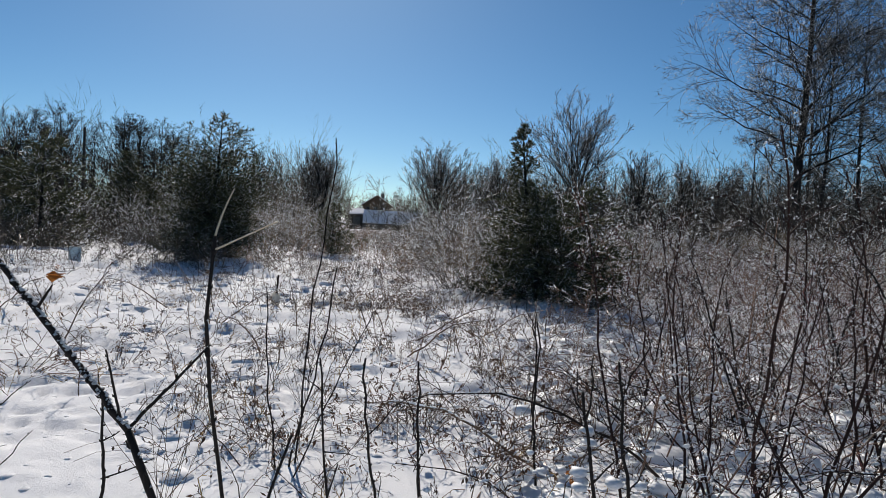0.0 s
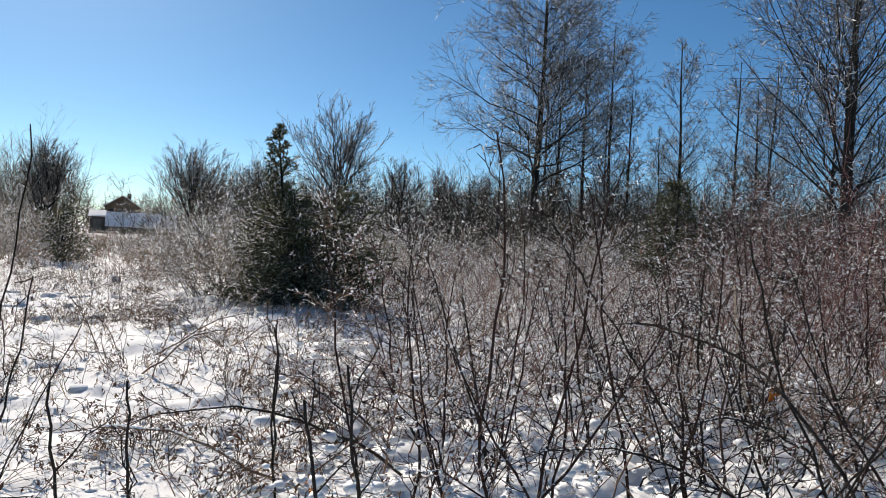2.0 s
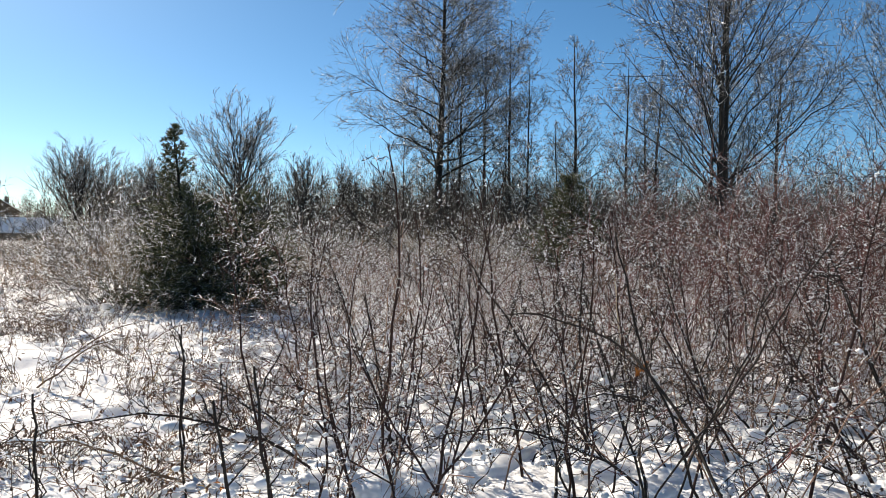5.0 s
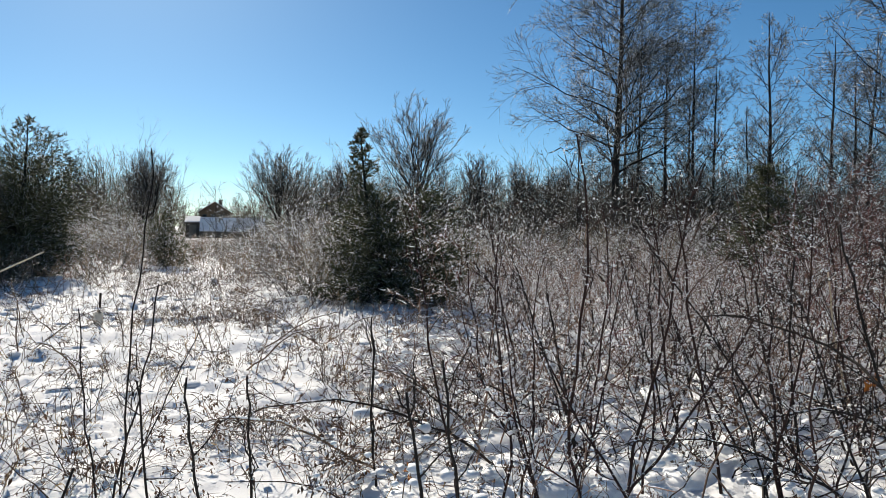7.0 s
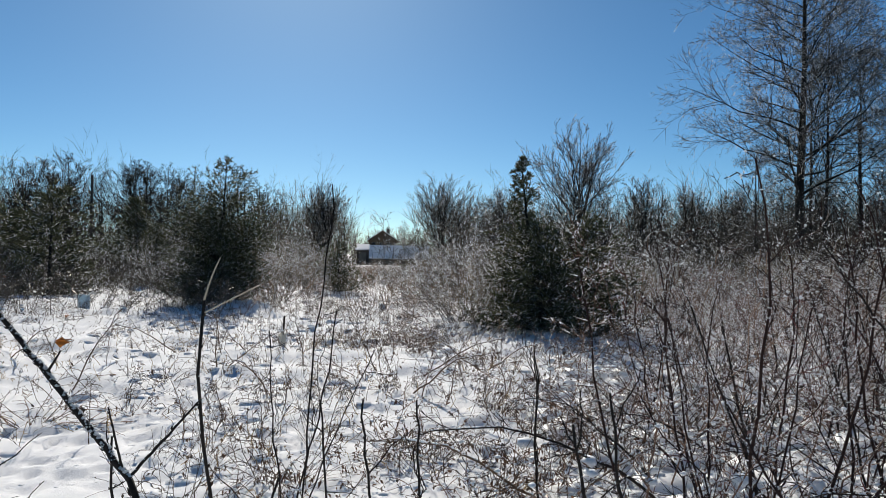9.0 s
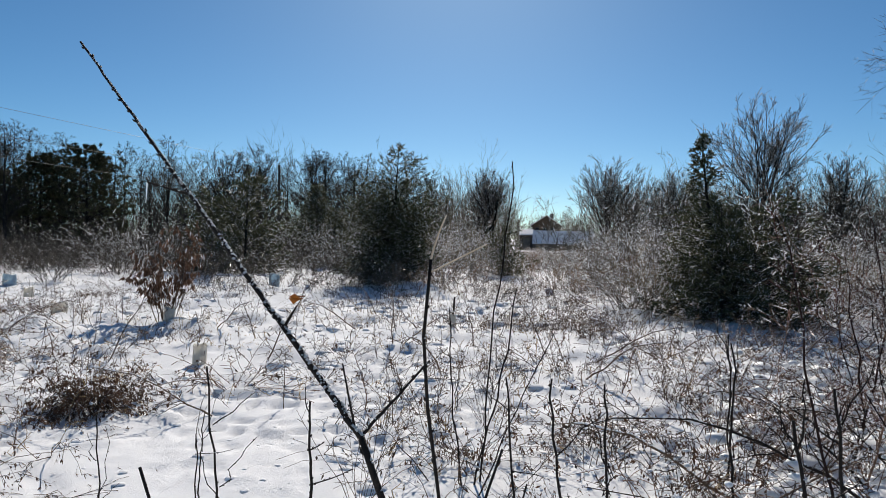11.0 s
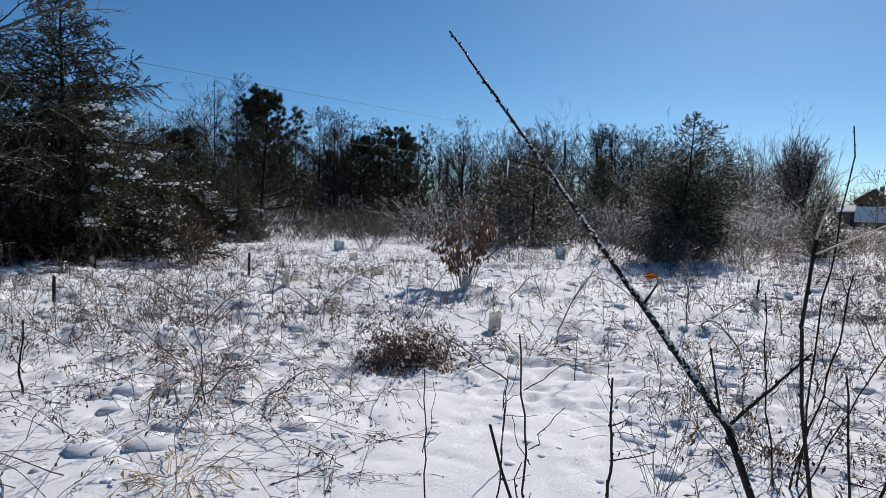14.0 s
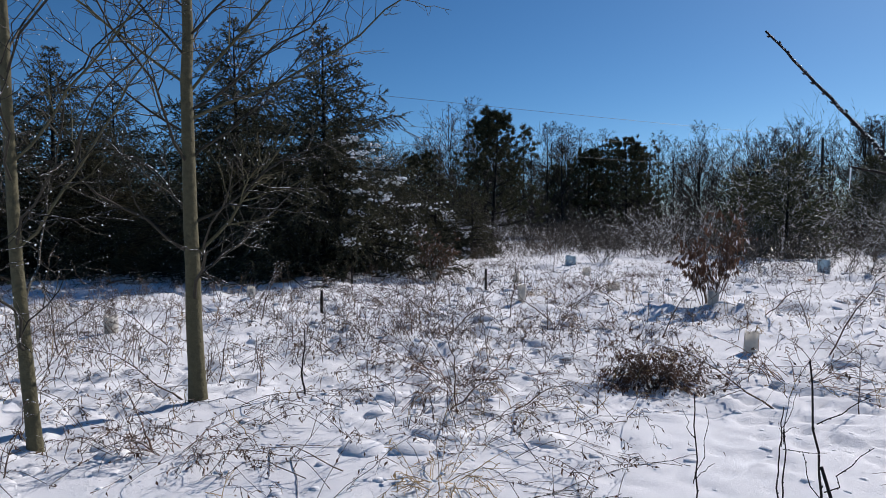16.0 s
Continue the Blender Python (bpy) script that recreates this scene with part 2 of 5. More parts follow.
def grow(start, direction, length, r0, r1, S=4, lift=0.0, wander=0.06):
    """Curved paths from start; lift bends them up (or down), wander makes them crooked."""
    N = len(start)
    s = np.linspace(0, 1, S)[None, :, None]
    L = np.broadcast_to(length, N)[:, None, None]
    P = start[:, None] + unit(direction)[:, None] * s * L
    P[:, :, 2] += (s * s * L)[:, :, 0] * np.broadcast_to(lift, N)[:, None]
    jit = np.cumsum(rng.normal(size=(N, S, 3)), axis=1)
    P += (jit - jit[:, :1]) * wander * L / S
    R = np.broadcast_to(r0, N)[:, None] * (1 - s[0, :, 0][None]) + np.broadcast_to(r1, N)[:, None] * s[0, :, 0][None]
    return P, R


def sprout(P, R, k, lo, hi, angle, frac, S=4, up=0.0, lift=0.0, taper=0.6, ratio=0.5, tip=0.002, wander=0.06, jitter=0.35):
    """k side shoots on each path."""
    N = len(P)
    idx = np.repeat(np.arange(N), k)
    t = rng.uniform(lo, hi, N * k)
    pos, tan, rad = along(P, R, idx, t)
    L = np.linalg.norm(P[:, -1] - P[:, 0], axis=1)[idx]
    perp = unit(np.cross(tan, rng.normal(size=(N * k, 3))))
    ang = np.radians(angle) * (1 + rng.normal(size=N * k) * 0.2)
    d = tan * np.cos(ang)[:, None] + perp * np.sin(ang)[:, None]
    d[:, 2] += up
    ln = L * frac * (1 - taper * t) * rng.uniform(1 - jitter, 1 + jitter, N * k)
    return grow(pos, d, ln, np.maximum(rad * ratio, tip), np.full(N * k, tip), S, lift, wander)


def thing(name, label, category, m, group=""):
    ob = new(name)
    ob.empty_display_size = 0.2
    ob.matrix_basis = m
    return tagged(ob, label, category, group)


def part(name, source, mats, parent, label="", smooth=True):
    mats = mats if isinstance(mats, (list, tuple)) else [mats]
    if isinstance(source, Soup):
        me = source.mesh(name, mats, smooth)
    else:
        me = bpy.data.meshes.new(name)
        source.to_mesh(me)
        source.free()
        for mt in mats:
            me.materials.append(mt)
    ob = new(name, me)
    ob.parent = parent
    return tagged(ob, label)


def single(name, source, mats, label, category, group="", kind="", smooth=True, m=None):
    ob = part(name, source, mats, None, "", smooth)
    if m is not None:
        ob.matrix_basis = m
    return tagged(ob, label, category, group, kind)


def box(bm, x0, y0, z0, x1, y1, z1, bevel=0.0):
    r = bmesh.ops.create_cube(bm, size=1.0)
    for v in r["verts"]:
        v.co = Vector(((x0 + x1) / 2 + v.co.x * (x1 - x0), (y0 + y1) / 2 + v.co.y * (y1 - y0), (z0 + z1) / 2 + v.co.z * (z1 - z0)))
    if bevel:
        edges = list({e for v in r["verts"] for e in v.link_edges})
        bmesh.ops.bevel(bm, geom=edges, offset=bevel, segments=2, affect="EDGES")
    return r["verts"]


def boxed(*dims, bevel=0.0):
    bm = bmesh.new()
    box(bm, *dims, bevel=bevel)
    return bm


# ---- snow-covered ground ----
TABLE = np.random.default_rng(3).random((256, 256))


def vnoise(x, y, size, ox=0.0):
    x, y = np.asarray(x, float) / size + 71.3 + ox, np.asarray(y, float) / size + 33.7 + ox * 1.7
    i, j = np.floor(x).astype(int), np.floor(y).astype(int)
    u, w = x - i, y - j
    u, w = u * u * (3 - 2 * u), w * w * (3 - 2 * w)
    a, b = TABLE[i % 256, j % 256], TABLE[(i + 1) % 256, j % 256]
    c, d = TABLE[i % 256, (j + 1) % 256], TABLE[(i + 1) % 256, (j + 1) % 256]
    return a * (1 - u) * (1 - w) + b * u * (1 - w) + c * (1 - u) * w + d * u * w


def step(a, b, x):
    x = np.clip((x - a) / (b - a), 0, 1)
    return x * x * (3 - 2 * x)


def ground_z(x, y):
    x, y = np.asarray(x, float), np.asarray(y, float)
    r = np.hypot(x, y)
    a = np.degrees(np.arctan2(x, y))
    near = (1 - step(25, 60, r)) * step(-104, -88, a) * (1 - step(74, 90, a)) * step(0.2, 1.2, r)
    wx = x + 0.25 * (vnoise(x, y, 0.9, 7) - 0.5) + 0.07 * (vnoise(x, y, 0.3, 8) - 0.5)
    wy = y + 0.25 * (vnoise(x, y, 0.9, 57) - 0.5) + 0.07 * (vnoise(x, y, 0.3, 58) - 0.5)
    fx, fy = 0.8 * wx - 0.6 * wy, 0.6 * wx + 0.8 * wy
    z = 0.35 * (vnoise(x, y, 17) - 0.5) * step(6, 30, r) + 0.07 * (vnoise(x, y, 2.6, 3) - 0.5)
    calm = 0.15 + 0.85 * step(4.0, 7.2, r)
    near = near * calm
    z += near * (0.025 * (vnoise(fx, fy, 0.8, 5) - 0.5) + 0.014 * (vnoise(wx, wy, 0.34, 9) - 0.5) + 0.035 * (vnoise(fx, fy, 0.15, 10) - 0.5))
    z += near * 0.03 * step(0.62, 0.9, vnoise(fx, fy, 0.42, 13)) * step(0.40, 0.7, vnoise(x, y, 3.0, 21))
    z -= near * 0.06 * step(0.60, 0.74, vnoise(wx, wy, 0.13, 17)) * step(0.28, 0.5, vnoise(x, y, 1.3, 31))
    z += near * 0.04 * step(0.64, 0.82, vnoise(fx, fy, 0.24, 19)) * step(0.36, 0.56, vnoise(x, y, 1.1, 37))
    z += near * step(6, 11, r) * (0.11 * (vnoise(fx, fy, 0.75, 45) - 0.5) + 0.08 * step(0.6, 0.85, vnoise(wx, wy, 0.6, 49)))
    return z


def spot(x, y, sink=0.03):
    return float(ground_z(x, y)) - sink


def open_snow(x, y):
    """How bare the snow lies: 1 in the clean stretch near the path, 0 elsewhere."""
    a, r = np.degrees(np.arctan2(x, y)), np.hypot(x, y)
    return step(-41, -36, a) * (1 - step(-19, -14, a)) * (1 - step(5.4, 6.8, r + 1.6 * (vnoise(x, y, 0.8, 14) - 0.5)))


radii = [0.0]
r = 0.5
while r < 70:
    radii.append(r)
    r *= 1.0105 if r < 9 else 1.0125 if r < 24 else 1.02
while r < 4500:
    radii.append(r)
    r *= 1.12
azs = np.concatenate([np.arange(-92, 80, 0.46), np.arange(80, 268, 2.0)])
RR, AA = np.meshgrid(np.array(radii), np.radians(azs), indexing="ij")
GX, GY = RR * np.sin(AA), RR * np.cos(AA)
soup = Soup()
nr, na = GX.shape
i, j = np.meshgrid(np.arange(nr - 1), np.arange(na), indexing="ij")
F = np.stack([i * na + j, (i + 1) * na + j, (i + 1) * na + (j + 1) % na, i * na + (j + 1) % na], axis=-1).reshape(-1, 4)
soup.add(np.stack([GX, GY, ground_z(GX, GY)], axis=-1), F)
ground = single("ground", soup, SNOW, "trampled white snow over a fallow field", "snow ground", kind="structure")


# ---- bare trees ----
def crown(tree, s, L2, Q2, twigs, fine, tip, mat, ice, angle=44, crook=0.14):
    """Twigs and the finest shoots on the branches, some sheathed in ice."""
    L3, Q3 = sprout(L2, Q2, twigs, 0.12, 1.0, angle, 0.52, 3, 0.02, 0.0, 0.3, 0.7, tip, crook)
    Q3 = np.minimum(Q3, tip * 1.7)
    ribbons(s, L3, Q3)
    L4, Q4 = sprout(L3, Q3, fine, 0.15, 1.0, angle, 0.55, 2, 0.02, 0.0, 0.2, 0.8, tip, 0.0)
    glazed(s, L4, Q4 * 1.5, 0, 1, ice, spikes)
    part("crown", s, [mat or TWIG, ICE], tree, "bare twigs glazed with ice")


def bare_tree(name, label, height, r0, limbs, spread, fork, twigs, start=0.25, far=False, mat=None, lean=(0, 0), category="tree", group="", reach=0.44, rise=0.14, ice=0.12, full=0.0):
    """Trunk, ascending limbs, branches and fine twigs; full lengthens the middle limbs to a rounded crown."""
    tree = thing(name, label, category, pose(0, 0, 0), group)
    d = np.array([[lean[0], lean[1], 1.0]])
    P, R = grow(np.array([[0.0, 0, -0.15]]), d, height, r0, r0 * 0.1, 14, 0, 0.03)
    R[:, 0] *= 1.35
    s = Soup()
    tubes(s, P, R, 8)
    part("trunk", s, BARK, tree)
    s = Soup()
    t = np.sort(start + (0.98 - start) * rng.random(limbs) ** 0.9)
    pos, tan, rad = along(P, R, np.zeros(limbs, int), t)
    u = (t - start) / (1 - start)
    a = np.arange(limbs) * 2.4 + rng.normal(size=limbs) * 0.4
    tilt = np.radians(spread * (1.12 - 0.36 * u) + rng.normal(size=limbs) * 6)
    shape = np.clip(1.05 - u, 0.05, 1) ** 0.8 * (1 - full) + full * np.sqrt(np.clip(1.04 - (1.5 * u - 0.45) ** 2, 0.04, 1))
    ln = height * reach * shape * rng.uniform(0.7, 1.1, limbs)
    D = np.stack([np.cos(a) * np.sin(tilt), np.sin(a) * np.sin(tilt), np.cos(tilt)], axis=1)
    L1, Q1 = grow(pos, D, ln, np.maximum(rad * 0.35, 0.012), np.full(limbs, 0.008), 6 if far else 9, rise, 0.13)
    tubes(s, L1, Q1, 3 if far else 5)
    L2, Q2 = sprout(L1, Q1, fork, 0.15, 0.98, 45, 0.48, 4 if far else 5, 0.02, 0.04, 0.5, 0.6, 0.010 if far else 0.007, 0.16)
    tubes(s, L2, Q2, 3)
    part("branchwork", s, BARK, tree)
    crown(tree, Soup(), L2, Q2, twigs, 3 if far else 5, 0.0085 if far else 0.0058, mat, ice)
    return tree


def fan_tree(name, label, height, r0, leaders, spread, fork, twigs, mat, ice=0.12, low=0.12, fine=3):
    """Short trunk that breaks into a broom of straight rising limbs."""
    tree = thing(name, label, "tree", pose(0, 0, 0))
    P, R = grow(np.array([[0.0, 0, -0.15]]), np.array([[0, 0, 1.0]]), height * 0.62, r0, r0 * 0.35, 9, 0, 0.03)
    R[:, 0] *= 1.3
    s = Soup()
    tubes(s, P, R, 8)
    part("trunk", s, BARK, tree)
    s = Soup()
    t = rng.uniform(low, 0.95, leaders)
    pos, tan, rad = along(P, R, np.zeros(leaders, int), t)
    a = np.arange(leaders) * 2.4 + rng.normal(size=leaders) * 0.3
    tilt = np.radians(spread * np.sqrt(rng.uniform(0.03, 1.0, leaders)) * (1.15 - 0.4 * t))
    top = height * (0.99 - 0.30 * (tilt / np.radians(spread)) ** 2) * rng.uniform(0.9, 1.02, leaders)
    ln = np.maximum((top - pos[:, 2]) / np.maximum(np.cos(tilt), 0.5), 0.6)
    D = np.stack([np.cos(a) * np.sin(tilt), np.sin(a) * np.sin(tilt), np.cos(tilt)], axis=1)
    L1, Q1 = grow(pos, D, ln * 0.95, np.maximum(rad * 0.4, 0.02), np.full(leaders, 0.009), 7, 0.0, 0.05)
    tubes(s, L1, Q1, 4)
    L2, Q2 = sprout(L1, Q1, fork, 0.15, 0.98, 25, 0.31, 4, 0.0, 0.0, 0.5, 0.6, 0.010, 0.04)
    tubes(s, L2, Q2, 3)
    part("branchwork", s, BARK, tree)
    crown(tree, Soup(), L2, Q2, twigs, fine, 0.0085, mat, ice, 28, 0.04)
    return tree


def at(x, y, turn=0.0, scale=1.0, sink=0.05):
    return pose(x, y, spot(x, y, sink), 0, 0, turn) @ Matrix.Scale(scale, 4)


def plant(tree, places):
    """Stands a tree at the first place and copies of it at the rest."""
    tree.matrix_basis = at(*places[0])
    out = [tree]
    for p in places[1:]:
        out.append(copy_thing(tree, at(*p)))
    return out


big = bare_tree("bare_tree", "tall bare leafless tree with grey trunk at the thicket", 19.5, 0.26, 60, 64, 12, 8, 0.22, reach=0.31, rise=0.07, ice=0.34, full=0.8)
big.matrix_basis = at(20.3, 32.5, 40)
mid = bare_tree("bare_tree", "slim bare leafless tree in a close clump", 14.0, 0.13, 34, 44, 6, 6, 0.2, reach=0.22, rise=0.1, ice=0.28, full=0.55)
plant(mid, [(21.8, 32.8, 10, 1.0), (23.7, 32.7, 100, 0.98), (25.4, 32.7, 200, 1.06), (24.9, 30.5, 290, 0.8), (22.6, 35.2, 60, 0.95), (27.0, 35.0, 160, 0.85), (19.0, 34.5, 250, 0.6)])
slim = bare_tree("bare_tree", "upright bare tree with a narrow icy crown", 14.5, 0.16, 40, 48, 6, 6, 0.16, reach=0.22, rise=0.1, ice=0.28, full=0.6)
plant(slim, [(31.1, 33.1, 0, 1.05), (35.0, 30.5, 80, 0.8), (30.9, 26.1, 200, 0.78), (28.6, 32.0, 20, 0.6), (36.5, 33.5, 130, 0.95)])
wide = bare_tree("bare_tree", "many-stemmed bare tree with long rising limbs", 13.0, 0.15, 30, 40, 7, 6, 0.12, reach=0.55, rise=0.02, ice=0.32, full=0.2)
plant(wide, [(21.5, 15.3, 0, 1.05), (22.9, 16.0, 140, 1.0), (29.4, 18.0, 60, 0.78), (33.5, 15.0, 190, 0.9), (29.8, 21.7, 300, 0.75)])
vase = fan_tree("bare_tree", "bare vase-shaped tree with a broad icy fan of limbs", 11.8, 0.2, 26, 46, 12, 6, TWIG, 0.45, 0.3)
vase.matrix_basis = at(13.24, 48.5)
vase = fan_tree("bare_tree", "dense round bare tree glazed with ice by the shed", 10.6, 0.2, 48, 42, 11, 6, TWIG, 0.42, 0.12)
plant(vase, [(4.6, 70.3, 70, 0.96), (9.6, 61.0, 200, 0.8), (7.4, 76.0, 20, 0.75)])
vase = fan_tree("bare_tree", "narrow broom-shaped bare tree", 8.4, 0.16, 26, 24, 10, 6, TWIG, 0.32, 0.1)
plant(vase, [(-6.2, 58.5, 0, 1.0), (-7.4, 60.5, 150, 0.9), (17.5, 47.0, 100, 0.95), (21.8, 49.0, 10, 0.9), (24.6, 47.5, 200, 0.85)])
vase = fan_tree("bare_tree", "dark bare spreading tree at the wood", 11.4, 0.2, 20, 50, 10, 5, FARDARK, 0.15, 0.3)
plant(vase, [(-37.1, 68.8, 20, 1.05), (-33.5, 68.4, 220, 0.98), (-28.9, 74.8, 100, 1.0), (-45, 70, 310, 0.95), (-22.5, 72.0, 170, 0.85)])
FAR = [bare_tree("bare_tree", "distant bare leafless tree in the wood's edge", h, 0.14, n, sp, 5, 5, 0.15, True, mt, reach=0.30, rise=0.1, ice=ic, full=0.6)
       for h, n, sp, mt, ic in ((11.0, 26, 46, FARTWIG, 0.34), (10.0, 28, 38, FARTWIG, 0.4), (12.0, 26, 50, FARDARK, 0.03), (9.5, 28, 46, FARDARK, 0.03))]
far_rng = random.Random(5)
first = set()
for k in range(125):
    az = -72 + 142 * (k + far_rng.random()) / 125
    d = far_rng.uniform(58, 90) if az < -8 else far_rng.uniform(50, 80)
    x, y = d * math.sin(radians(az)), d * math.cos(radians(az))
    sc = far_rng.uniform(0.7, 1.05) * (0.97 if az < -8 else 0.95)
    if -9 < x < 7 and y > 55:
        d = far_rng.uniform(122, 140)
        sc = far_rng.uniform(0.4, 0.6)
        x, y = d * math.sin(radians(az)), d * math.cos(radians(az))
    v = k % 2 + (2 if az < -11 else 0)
    if v in first:
        copy_thing(FAR[v], at(x, y, far_rng.uniform(0, 360), sc))
    else:
        FAR[v].matrix_basis = at(x, y, 0, sc)
        first.add(v)
for k in range(60):
    az, d = (far_rng.uniform(-70, -9), far_rng.uniform(66, 92)) if k < 44 else (far_rng.uniform(16, 40), far_rng.uniform(44, 60))
    copy_thing(FAR[(2 if k < 44 else 0) + k % 2], at(d * math.sin(radians(az)), d * math.cos(radians(az)), far_rng.uniform(0, 360), far_rng.uniform(0.85, 1.2) if k < 44 else far_rng.uniform(0.6, 0.85)))

# far wood that closes the horizon
N = 2300
az = np.radians(rng.uniform(-100, 85, N))
d = rng.uniform(92, 150, N)
base = np.stack([d * np.sin(az), d * np.cos(az), np.zeros(N)], axis=1)
base[:, 2] = ground_z(base[:, 0], base[:, 1]) - 0.1
keep = ~((np.abs(base[:, 0] + 1) < 9) & (base[:, 1] < 123))
base = base[keep]
behind = np.stack([rng.uniform(-30, 28, 200), rng.uniform(124, 150, 200), np.zeros(200)], axis=1)
base = np.concatenate([base, behind])
N = len(base)
s = Soup()
P, R = grow(base, np.array([[0, 0, 1.0]]) + rng.normal(size=(N, 3)) * 0.12, rng.uniform(7, 12, N) * np.where(np.abs(base[:, 0] + 1) < 9, 0.5, 1.0), rng.uniform(0.04, 0.09, N), np.full(N, 0.015), 5, 0, 0.22)
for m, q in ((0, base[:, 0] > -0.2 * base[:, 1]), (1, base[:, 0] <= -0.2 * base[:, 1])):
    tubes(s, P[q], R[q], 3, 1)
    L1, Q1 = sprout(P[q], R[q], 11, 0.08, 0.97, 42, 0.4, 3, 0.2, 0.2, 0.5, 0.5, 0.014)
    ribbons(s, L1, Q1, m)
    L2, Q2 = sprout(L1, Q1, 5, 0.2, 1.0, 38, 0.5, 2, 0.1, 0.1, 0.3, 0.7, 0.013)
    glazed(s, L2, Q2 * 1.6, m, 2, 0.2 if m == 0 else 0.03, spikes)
single("far_wood", s, [FARTWIG, FARDARK, ICE], "distant grey leafless wood along the horizon", "wood", kind="stuff")

# undergrowth along the wood's edge
N = 3700
az = np.radians(rng.uniform(-90, 80, N))
d = rng.uniform(56, 100, N)
base = np.stack([d * np.sin(az), d * np.cos(az), np.zeros(N)], axis=1)
base = base[~((np.abs(base[:, 0] + 1) < 8.5) & (base[:, 1] > 62))]
hedge = np.stack([rng.uniform(-24, 20, 240), rng.uniform(105, 110.5, 240), np.zeros(240)], axis=1)
base = np.concatenate([base, hedge])
N = len(base)
base[:, 2] = ground_z(base[:, 0], base[:, 1]) - 0.1
s = Soup()
P, R = grow(base, np.array([[0, 0, 1.0]]) + rng.normal(size=(N, 3)) * 0.3, np.where(base[:, 1] > 104.9, rng.uniform(1.5, 3.6, N), rng.uniform(2.0, 6.0, N)) * np.where(base[:, 0] < -0.2 * base[:, 1], 0.8, 1.0), rng.uniform(0.018, 0.045, N), np.full(N, 0.01), 3, 0, 0.15)
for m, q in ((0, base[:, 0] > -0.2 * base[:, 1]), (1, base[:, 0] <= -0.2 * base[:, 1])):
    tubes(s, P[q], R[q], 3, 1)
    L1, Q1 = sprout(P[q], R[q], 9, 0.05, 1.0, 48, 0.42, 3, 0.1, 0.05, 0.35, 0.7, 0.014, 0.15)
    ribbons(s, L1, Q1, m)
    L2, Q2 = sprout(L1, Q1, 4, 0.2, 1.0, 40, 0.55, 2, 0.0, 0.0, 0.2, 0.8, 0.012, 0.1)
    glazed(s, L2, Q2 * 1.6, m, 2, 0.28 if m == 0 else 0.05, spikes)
N = 1600
az = np.radians(rng.uniform(13, 80, N))
d = rng.uniform(29, 54, N)
base = np.stack([d * np.sin(az), d * np.cos(az), np.zeros(N)], axis=1)
base[:, 2] = ground_z(base[:, 0], base[:, 1]) - 0.1
P, R = grow(base, np.array([[0, 0, 1.0]]) + rng.normal(size=(N, 3)) * 0.25, rng.uniform(1.5, 5.0, N), rng.uniform(0.012, 0.03, N), np.full(N, 0.007), 4, 0, 0.2)
tubes(s, P, R, 3, 1)
L1, Q1 = sprout(P, R, 10, 0.05, 1.0, 48, 0.36, 3, 0.1, 0.05, 0.35, 0.7, 0.007, 0.2)
ribbons(s, L1, Q1, 1)
L2, Q2 = sprout(L1, Q1, 4, 0.2, 1.0, 42, 0.55, 2, 0.0, 0.0, 0.2, 0.8, 0.007, 0.1)
glazed(s, L2, Q2 * 1.8, 1, 2, 0.18, spikes)
single("underwood", s, [FARTWIG, FARDARK, ICE], "tangled grey-brown undergrowth along the wood", "undergrowth", kind="stuff")


